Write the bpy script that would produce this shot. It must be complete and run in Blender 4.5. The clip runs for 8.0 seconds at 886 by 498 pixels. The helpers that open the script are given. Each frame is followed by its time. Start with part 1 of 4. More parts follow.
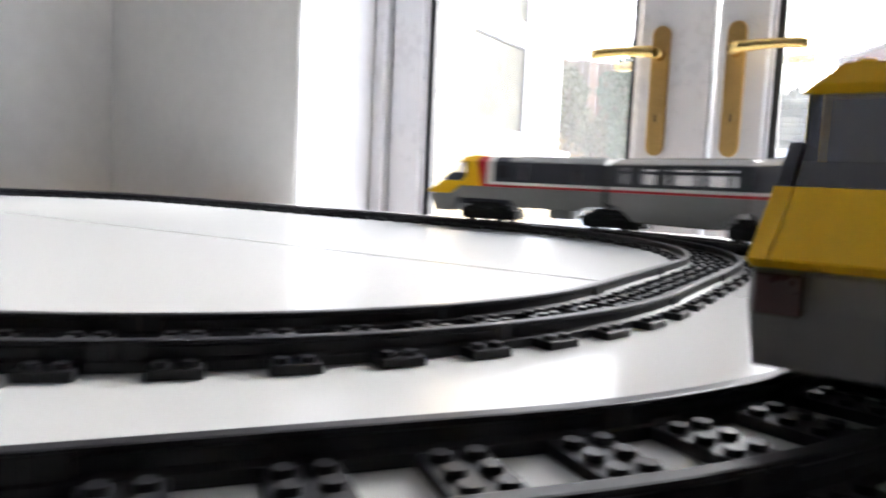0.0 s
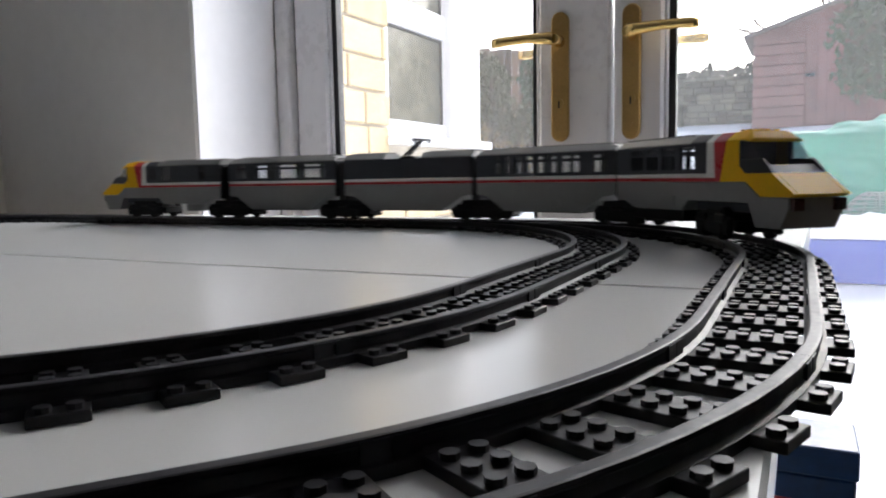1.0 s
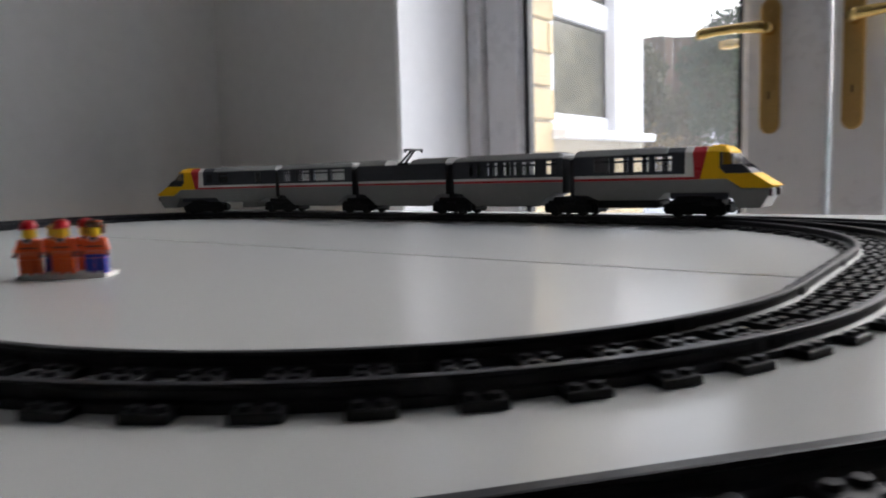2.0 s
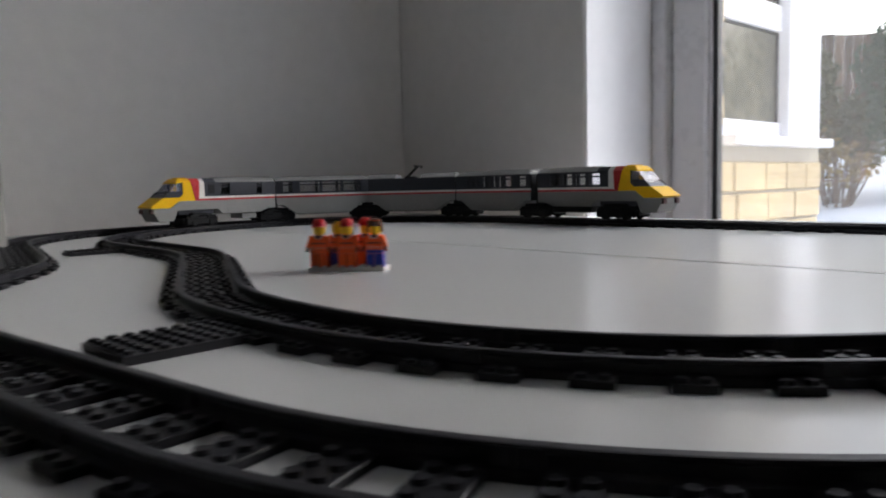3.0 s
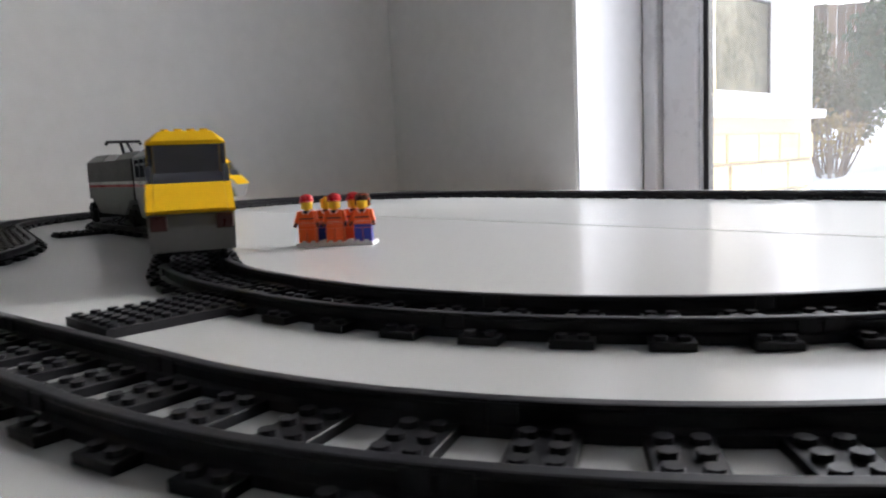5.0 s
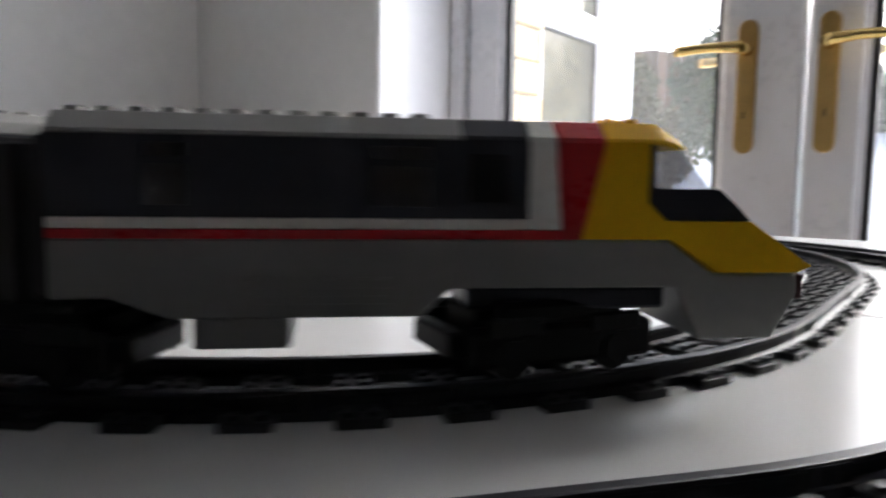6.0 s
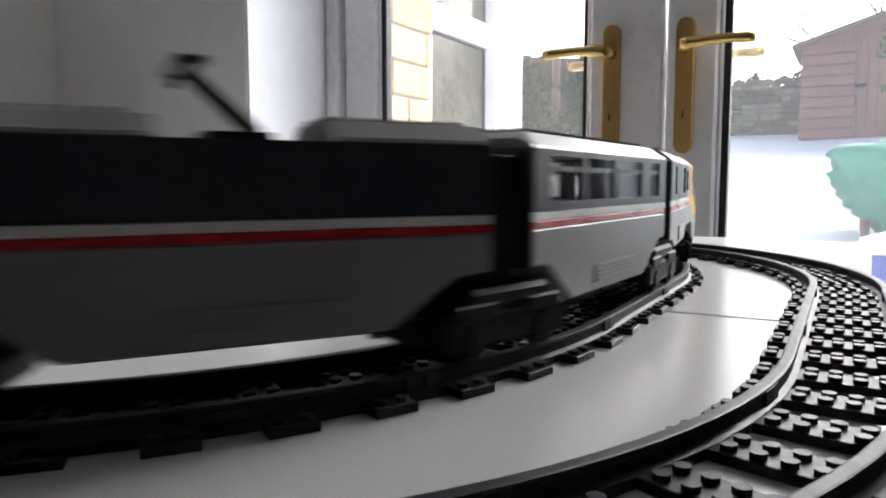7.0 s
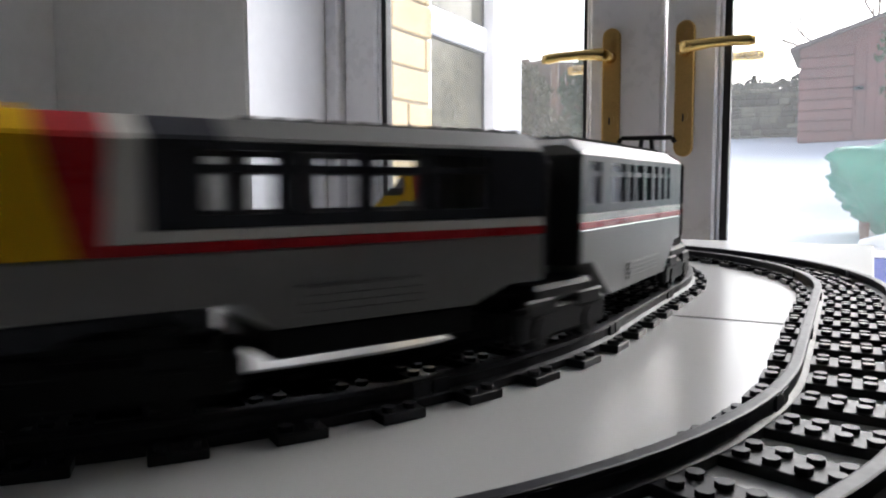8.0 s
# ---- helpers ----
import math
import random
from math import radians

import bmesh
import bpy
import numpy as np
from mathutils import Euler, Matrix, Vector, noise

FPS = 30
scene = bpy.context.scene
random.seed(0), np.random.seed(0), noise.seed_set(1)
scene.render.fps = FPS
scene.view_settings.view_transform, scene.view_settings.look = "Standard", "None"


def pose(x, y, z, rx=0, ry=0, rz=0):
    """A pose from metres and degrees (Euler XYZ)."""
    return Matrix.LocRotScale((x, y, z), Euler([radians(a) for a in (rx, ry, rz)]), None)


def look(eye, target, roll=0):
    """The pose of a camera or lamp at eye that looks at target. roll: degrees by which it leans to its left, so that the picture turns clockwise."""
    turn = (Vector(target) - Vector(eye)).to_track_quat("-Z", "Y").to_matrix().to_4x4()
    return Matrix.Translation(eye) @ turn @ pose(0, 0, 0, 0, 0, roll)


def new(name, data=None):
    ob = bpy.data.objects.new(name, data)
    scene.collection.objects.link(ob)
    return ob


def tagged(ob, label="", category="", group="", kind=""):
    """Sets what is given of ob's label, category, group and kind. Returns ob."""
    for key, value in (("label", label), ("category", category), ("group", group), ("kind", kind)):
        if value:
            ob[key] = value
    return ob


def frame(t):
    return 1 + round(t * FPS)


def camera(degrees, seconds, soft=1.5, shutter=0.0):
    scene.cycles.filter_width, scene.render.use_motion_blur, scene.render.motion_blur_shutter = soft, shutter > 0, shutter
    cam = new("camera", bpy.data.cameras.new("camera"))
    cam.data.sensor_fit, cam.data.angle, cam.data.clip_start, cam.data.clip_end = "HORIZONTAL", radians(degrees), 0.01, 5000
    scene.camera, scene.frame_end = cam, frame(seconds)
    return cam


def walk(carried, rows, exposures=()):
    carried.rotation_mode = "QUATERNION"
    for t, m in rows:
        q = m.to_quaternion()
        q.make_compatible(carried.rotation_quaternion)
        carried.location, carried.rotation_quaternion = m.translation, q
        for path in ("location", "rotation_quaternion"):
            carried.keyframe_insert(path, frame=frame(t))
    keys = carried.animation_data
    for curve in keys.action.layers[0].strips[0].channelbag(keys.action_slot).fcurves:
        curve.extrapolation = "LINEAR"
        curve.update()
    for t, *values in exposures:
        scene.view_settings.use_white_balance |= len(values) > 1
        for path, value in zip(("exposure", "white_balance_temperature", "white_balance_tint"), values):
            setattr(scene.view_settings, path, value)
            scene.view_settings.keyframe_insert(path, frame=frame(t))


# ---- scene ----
from math import cos, sin, pi, hypot, atan2, degrees

cam = camera(63.16, 8.0, soft=2.0, shutter=0.5)
# seconds, place, yaw, pitch, roll
PATH = [
    (0, -0.0286, -0.0388, 0.0599, 31.66, -5.36, -2.61),
    (0.5, -0.0027, -0.0086, 0.0625, 27.06, -5.51, -0.11),
    (1, 0.0006, -0.0012, 0.0641, 26.37, -5.72, 1.05),
    (1.5, -0.0352, -0.0373, 0.0725, 31.43, -5.65, 1.39),
    (1.7, -0.0533, -0.0549, 0.0720, 33.92, -5.76, 1.56),
    (2.8, -0.1176, -0.1554, 0.0728, 46.40, -5.46, 1.53),
    (3, -0.1249, -0.1736, 0.0728, 48.42, -5.09, 1.45),
    (3.5, -0.1434, -0.2061, 0.0685, 51.97, -6.13, 1.73),
    (4, -0.1422, -0.2055, 0.0654, 52.04, -6.13, 1.81),
    (4.2, -0.1348, -0.1990, 0.0667, 50.84, -6.91, 2.18),
    (5.3, -0.1111, -0.1521, 0.0678, 46.55, -6.38, 2.23),
    (5.5, -0.0983, -0.1344, 0.0723, 44.80, -6.15, 1.74),
    (6, -0.0518, -0.0613, 0.0762, 36.82, -5.72, -0.81),
    (6.5, -0.0205, -0.0167, 0.0751, 30.18, -4.35, -1.50),
    (7, -0.0163, -0.0108, 0.0746, 29.30, -5.29, -0.01),
    (7.5, -0.0187, -0.0112, 0.0746, 29.17, -5.12, -0.04),
    (8, -0.0192, -0.0109, 0.0747, 29.23, -4.96, 0.23),
]
EXPOSURES = [(t, e, 5850, 10) for t, e in ((0.0, 1.5), (0.5, 0.65), (1.0, 0.2), (1.5, 0.0), (3.0, -0.15), (3.5, 0.08), (4.0, 0.38), (5.3, 0.6), (5.5, 0.58), (6.0, 0.6), (6.5, 0.42), (7.5, 0.1), (8.0, 0.08))]
walk(cam, [(t, pose(x, y, z, 90 + p, r, w)) for t, x, y, z, w, p, r in PATH], EXPOSURES)

# ---------------------------------------------------------------- light
world = bpy.data.worlds.new("world")
scene.world = world
world.use_nodes = True
wn = world.node_tree.nodes
sky = wn.new("ShaderNodeTexSky")
sky.sky_type, sky.sun_disc = "NISHITA", False
sky.sun_elevation, sky.sun_rotation = radians(28), radians(20)
sky.air_density, sky.dust_density = 1.0, 6.0
grey = wn.new("ShaderNodeHueSaturation")
grey.inputs["Saturation"].default_value = 0.5
world.node_tree.links.new(sky.outputs[0], grey.inputs["Color"])
world.node_tree.links.new(grey.outputs[0], wn["Background"].inputs["Color"])
wn["Background"].inputs["Strength"].default_value = 0.34
sun_data = bpy.data.lights.new("sun", "SUN")
sun_data.energy, sun_data.angle, sun_data.color = 1.5, radians(20), (1.0, 0.98, 0.96)
sun = new("sun", sun_data)
sun.matrix_world = look((3, 6, 6), (-0.5, 1.5, 0))


# ---------------------------------------------------------------- materials
def material(name, color, rough=0.5, metal=0.0, grain=0.0, scale=40.0, bump=0.0, bump_scale=300.0, spec=0.5, vary=0.0):
    m = bpy.data.materials.new(name)
    m.use_nodes = True
    n, l = m.node_tree.nodes, m.node_tree.links
    b = n["Principled BSDF"]
    b.inputs["Base Color"].default_value = (*color, 1)
    b.inputs["Roughness"].default_value = rough
    b.inputs["Metallic"].default_value = metal
    b.inputs["Specular IOR Level"].default_value = spec
    tc = n.new("ShaderNodeTexCoord")
    src = None
    if grain:
        t1, t2 = n.new("ShaderNodeTexNoise"), n.new("ShaderNodeTexNoise")
        t1.inputs["Scale"].default_value, t2.inputs["Scale"].default_value = scale, scale * 9
        t1.inputs["Detail"].default_value = 6
        for t in (t1, t2):
            l.new(tc.outputs["Object"], t.inputs["Vector"])
        add = n.new("ShaderNodeMath")
        add.operation = "ADD"
        l.new(t1.outputs[0], add.inputs[0])
        l.new(t2.outputs[0], add.inputs[1])
        ramp = n.new("ShaderNodeMapRange")
        ramp.inputs["From Min"].default_value, ramp.inputs["From Max"].default_value = 0.6, 1.4
        ramp.inputs["To Min"].default_value, ramp.inputs["To Max"].default_value = 1 - grain, 1 + grain
        l.new(add.outputs[0], ramp.inputs["Value"])
        mul = n.new("ShaderNodeVectorMath")
        mul.operation = "SCALE"
        mul.inputs[0].default_value = color
        l.new(ramp.outputs[0], mul.inputs["Scale"])
        l.new(mul.outputs[0], b.inputs["Base Color"])
        r2 = n.new("ShaderNodeMapRange")
        r2.inputs["From Min"].default_value, r2.inputs["From Max"].default_value = 0.6, 1.4
        r2.inputs["To Min"].default_value, r2.inputs["To Max"].default_value = max(0, rough - 0.08), min(1, rough + 0.08)
        l.new(add.outputs[0], r2.inputs["Value"])
        l.new(r2.outputs[0], b.inputs["Roughness"])
        src = mul
    if vary and src:
        info = n.new("ShaderNodeObjectInfo")
        r3 = n.new("ShaderNodeMapRange")
        r3.inputs["To Min"].default_value, r3.inputs["To Max"].default_value = 1 - vary, 1 + vary
        l.new(info.outputs["Random"], r3.inputs["Value"])
        m2 = n.new("ShaderNodeVectorMath")
        m2.operation = "SCALE"
        l.new(src.outputs[0], m2.inputs[0])
        l.new(r3.outputs[0], m2.inputs["Scale"])
        l.new(m2.outputs[0], b.inputs["Base Color"])
    if bump:
        t = n.new("ShaderNodeTexNoise")
        t.inputs["Scale"].default_value, t.inputs["Detail"].default_value = bump_scale, 4
        l.new(tc.outputs["Object"], t.inputs["Vector"])
        bp = n.new("ShaderNodeBump")
        bp.inputs["Strength"].default_value, bp.inputs["Distance"].default_value = bump, 0.002
        l.new(t.outputs[0], bp.inputs["Height"])
        l.new(bp.outputs[0], b.inputs["Normal"])
    return m


def glass_material(name, tint=(1, 1, 1), gloss=0.08, rough=0.01, haze=0.0):
    m = bpy.data.materials.new(name)
    m.use_nodes = True
    n, l = m.node_tree.nodes, m.node_tree.links
    n.remove(n["Principled BSDF"])
    tr, gl, mix = n.new("ShaderNodeBsdfTransparent"), n.new("ShaderNodeBsdfGlossy"), n.new("ShaderNodeMixShader")
    tr.inputs[0].default_value = (*tint, 1)
    gl.inputs["Roughness"].default_value = rough
    mix.inputs[0].default_value = gloss
    l.new(tr.outputs[0], mix.inputs[1])
    l.new(gl.outputs[0], mix.inputs[2])
    last = mix
    # A translucent share imitates veiling glare that washes out what lies behind.
    if haze:
        tl, m2, veil_noise = n.new("ShaderNodeBsdfTranslucent"), n.new("ShaderNodeMixShader"), n.new("ShaderNodeTexNoise")
        veil_noise.inputs["Scale"].default_value = 3
        amount = n.new("ShaderNodeMapRange")
        amount.inputs["To Min"].default_value, amount.inputs["To Max"].default_value = haze * 0.6, haze * 1.4
        l.new(veil_noise.outputs[0], amount.inputs["Value"])
        l.new(amount.outputs[0], m2.inputs[0])
        l.new(mix.outputs[0], m2.inputs[1])
        l.new(tl.outputs[0], m2.inputs[2])
        last = m2
    l.new(last.outputs[0], n["Material Output"].inputs["Surface"])
    return m


M_WALL = material("wall_paint", (0.85, 0.84, 0.825), 0.85, grain=0.04, scale=3, bump=0.12, bump_scale=120)
M_CEIL = material("ceiling_paint", (0.85, 0.85, 0.85), 0.9, grain=0.02, scale=4)
M_FLOOR = material("floor_laminate", (0.46, 0.39, 0.31), 0.45, grain=0.25, scale=6)
M_REVEAL = material("reveal_paint", (0.84, 0.84, 0.86), 0.6, grain=0.03, scale=4, bump=0.05)
M_UPVC = material("white_upvc", (0.8, 0.8, 0.83), 0.3, grain=0.03, scale=5)
M_GASKET = material("black_rubber", (0.012, 0.012, 0.014), 0.6, grain=0.2)
M_BRASS = material("brass", (0.8, 0.58, 0.22), 0.22, 1.0, grain=0.03, scale=30)
M_BRASS_DULL = material("dull_brass", (0.5, 0.34, 0.13), 0.5, 1.0, grain=0.15, scale=25)
M_TABLE = material("white_laminate", (0.58, 0.585, 0.58), 0.22, spec=0.28)
M_EDGE = material("laminate_edge", (0.55, 0.54, 0.52), 0.5, grain=0.1)
M_BLACK = material("black_plastic", (0.014, 0.014, 0.0165), 0.4, spec=0.24, grain=0.25, scale=60, vary=0.25)
M_BOGIE = material("matt_black_plastic", (0.007, 0.007, 0.008), 0.55, spec=0.16, grain=0.2, scale=60)
M_RAIL = material("dark_grey_plastic", (0.017, 0.017, 0.021), 0.42, spec=0.22, grain=0.3, scale=50, vary=0.15)
M_YELLOW = material("yellow_plastic", (0.85, 0.5, 0.008), 0.45, spec=0.08, grain=0.05, scale=30)
M_BUFFER = material("dark_red_brown_plastic", (0.05, 0.012, 0.012), 0.3, grain=0.2)
M_RED = material("red_plastic", (0.46, 0.012, 0.018), 0.3, grain=0.05)
M_WHITE = material("white_plastic", (0.78, 0.77, 0.74), 0.3, grain=0.03)
M_BROWNHAIR = material("brown_plastic", (0.07, 0.03, 0.015), 0.3, grain=0.05)
M_LGREY = material("light_grey_plastic", (0.24, 0.24, 0.235), 0.38, spec=0.35, grain=0.06, scale=25)
M_DGREY = material("dark_slate_plastic", (0.036, 0.038, 0.048), 0.34, spec=0.26, grain=0.12, scale=25)
M_ORANGE = material("orange_plastic", (0.85, 0.12, 0.012), 0.35, grain=0.05)
M_BLUE = material("blue_plastic", (0.01, 0.03, 0.32), 0.35, grain=0.05)
M_SKIN = material("bright_yellow_plastic", (0.85, 0.55, 0.01), 0.35, grain=0.03)
M_GREENBIN = material("green_plastic", (0.045, 0.13, 0.013), 0.45, grain=0.1)
M_SHELF = material("shelf_frame_wood", (0.42, 0.41, 0.38), 0.6, grain=0.15, scale=20)
M_SHELFDARK = material("shelf_dark_panel", (0.05, 0.045, 0.035), 0.7, grain=0.2)
# The haze here stands in for glare over the bright garden.
M_PANE = glass_material("clear_pane", (0.97, 0.97, 0.97), 0.05, haze=0.04)
M_TOYPANE = glass_material("toy_window_pane", (0.96, 0.965, 0.97), 0.07, 0.03)
M_SMOKE = glass_material("windscreen_plastic", (0.6, 0.61, 0.65), 0.09, 0.04)
M_SNOW = material("snow", (0.86, 0.88, 0.92), 0.8, grain=0.06, scale=1.2, bump=0.3, bump_scale=15)
M_STONE = material("yellow_stone", (0.55, 0.43, 0.24), 0.9, grain=0.25, scale=6, bump=0.4, bump_scale=40, vary=0.12)
M_MORTAR = material("mortar", (0.5, 0.45, 0.36), 0.95, grain=0.1)
M_SHED = material("red_brown_boards", (0.24, 0.115, 0.105), 0.8, grain=0.35, scale=4, bump=0.2, bump_scale=30, vary=0.15)
M_ROOF = material("shed_felt", (0.2, 0.17, 0.16), 0.9, grain=0.2)
M_LEAF = material("evergreen_leaf", (0.04, 0.075, 0.028), 0.6, grain=0.45, scale=8)
M_OLIVE = material("olive_leaf", (0.085, 0.085, 0.025), 0.65, grain=0.4, scale=6)
M_HEDGE = material("hedge_leaf", (0.035, 0.045, 0.022), 0.7, grain=0.35, scale=6)
M_TWIG = material("bare_twig", (0.16, 0.11, 0.08), 0.85, grain=0.2)
M_TARP = material("green_tarpaulin", (0.07, 0.31, 0.23), 0.55, grain=0.25, scale=4, bump=0.4, bump_scale=9)
M_CRATE = material("blue_crate", (0.05, 0.09, 0.4), 0.5, grain=0.1)
M_BOXBLUE = material("printed_card_blue", (0.015, 0.06, 0.2), 0.35, grain=0.25, scale=10)
# Mottled dark base colour paints in the garden's reflection; real gloss is kept low.
M_REFLECTPANE = material("glass_painted_reflection", (0.11, 0.105, 0.075), 0.12, grain=0.7, scale=3, spec=0.12)


# ---------------------------------------------------------------- mesh helpers
def box(bm, x0, x1, y0, y1, z0, z1):
    vs = [bm.verts.new((x, y, z)) for z in (z0, z1) for x, y in ((x0, y0), (x1, y0), (x1, y1), (x0, y1))]
    for q in ((3, 2, 1, 0), (4, 5, 6, 7), (0, 1, 5, 4), (1, 2, 6, 5), (2, 3, 7, 6), (3, 0, 4, 7)):
        bm.faces.new([vs[i] for i in q])


def prism(bm, outline, a0, a1, axis="y"):
    """An outline in two axes, extruded along the third."""
    def at(p, a):
        return {"y": (p[0], a, p[1]), "x": (a, p[0], p[1]), "z": (p[0], p[1], a)}[axis]
    lo, hi = [bm.verts.new(at(p, a0)) for p in outline], [bm.verts.new(at(p, a1)) for p in outline]
    n = len(outline)
    bm.faces.new(lo[::-1])
    bm.faces.new(hi)
    for i in range(n):
        bm.faces.new((lo[i], lo[(i + 1) % n], hi[(i + 1) % n], hi[i]))


def loft(bm, sections):
    """Rings of equally many points, joined and capped."""
    rings = [[bm.verts.new(p) for p in s] for s in sections]
    n = len(rings[0])
    for a, b in zip(rings, rings[1:]):
        for i in range(n):
            bm.faces.new((a[i], a[(i + 1) % n], b[(i + 1) % n], b[i]))
    bm.faces.new(rings[0][::-1])
    bm.faces.new(rings[-1])


def cylinder(bm, p, q, r0, r1=None, n=8):
    p, q = Vector(p), Vector(q)
    r1 = r0 if r1 is None else r1
    turn = (q - p).to_track_quat("Z", "Y").to_matrix()
    loft(bm, [[tuple(c + turn @ Vector((r * cos(2 * pi * i / n), r * sin(2 * pi * i / n), 0))) for i in range(n)] for c, r in ((p, r0), (q, r1))])


def stud(bm, x, y, z, r=0.0024, h=0.0017, n=8):
    lo = [bm.verts.new((x + r * cos(2 * pi * i / n), y + r * sin(2 * pi * i / n), z)) for i in range(n)]
    hi = [bm.verts.new((x + r * cos(2 * pi * i / n), y + r * sin(2 * pi * i / n), z + h)) for i in range(n)]
    for i in range(n):
        bm.faces.new((lo[i], lo[(i + 1) % n], hi[(i + 1) % n], hi[i]))
    bm.faces.new(hi)


def to_mesh(name, bm, mats, bevel=0.0):
    bmesh.ops.recalc_face_normals(bm, faces=bm.faces)
    if bevel:
        bmesh.ops.bevel(bm, geom=[e for e in bm.edges if e.calc_face_angle(0) > 0.6], offset=bevel, segments=1, affect="EDGES", clamp_overlap=True)
    me = bpy.data.meshes.new(name)
    bm.to_mesh(me)
    bm.free()
    for m in mats if isinstance(mats, (list, tuple)) else [mats]:
        me.materials.append(m)
    return me


def part(name, bm, mat, parent=None, label="", bevel=0.0, m=None):
    ob = new(name, to_mesh(name, bm, mat, bevel))
    ob.parent = parent
    if m is not None:
        ob.matrix_basis = m
    return tagged(ob, label) if label else ob


def boxes(name, mat, parent, *dims, label="", bevel=0.0):
    bm = bmesh.new()
    for d in dims:
        box(bm, *d)
    return part(name, bm, mat, parent, label, bevel)


# ---------------------------------------------------------------- the room
FLOOR_Z, WALL_Y, LEFT_X, CEIL_Z = -0.74, 1.074, -1.695, 1.66
OPEN_L, OPEN_R, OPEN_TOP = -1.075, 0.46, 1.36


def structure(name, mat, *dims, label="", bevel=0.0):
    return tagged(boxes(name, mat, None, *dims, bevel=bevel), label or name.replace("_", " "), "", "", "structure")


# Floor tone is picked pale to bounce light up into the room.
structure("floor", M_FLOOR, (LEFT_X, 4.0, -5.2, 1.42, FLOOR_Z - 0.06, FLOOR_Z), label="pale wood laminate floor of the room")
# Ceiling, east and south walls are unseen, added and spaced to set the fill.
structure("ceiling", M_CEIL, (LEFT_X - 0.2, 4.2, -5.4, 1.42, CEIL_Z, CEIL_Z + 0.1), label="white painted ceiling")
structure("wall_west", M_WALL, (LEFT_X - 0.2, LEFT_X, -5.2, 1.40, FLOOR_Z, CEIL_Z), label="matt warm grey painted wall")
structure("wall_east", M_WALL, (4.0, 4.2, -5.2, 1.40, FLOOR_Z, CEIL_Z), label="matt warm grey painted wall")
structure("wall_south", M_WALL, (LEFT_X - 0.2, 4.2, -5.4, -5.2, FLOOR_Z, CEIL_Z), label="matt warm grey painted wall")
structure("wall_north", M_WALL, (LEFT_X, OPEN_L, WALL_Y, 1.40, FLOOR_Z, CEIL_Z), (OPEN_R, 4.0, WALL_Y, 1.40, FLOOR_Z, CEIL_Z),
          (OPEN_L, OPEN_R, WALL_Y, 1.40, OPEN_TOP, CEIL_Z), label="matt warm grey wall round the glazed doors", bevel=0.004)
structure("trim", M_REVEAL, (OPEN_L, OPEN_L + 0.003, WALL_Y + 0.004, 1.32, FLOOR_Z, OPEN_TOP), (OPEN_R - 0.003, OPEN_R, WALL_Y + 0.004, 1.32, FLOOR_Z, OPEN_TOP),
          label="white painted window reveal")


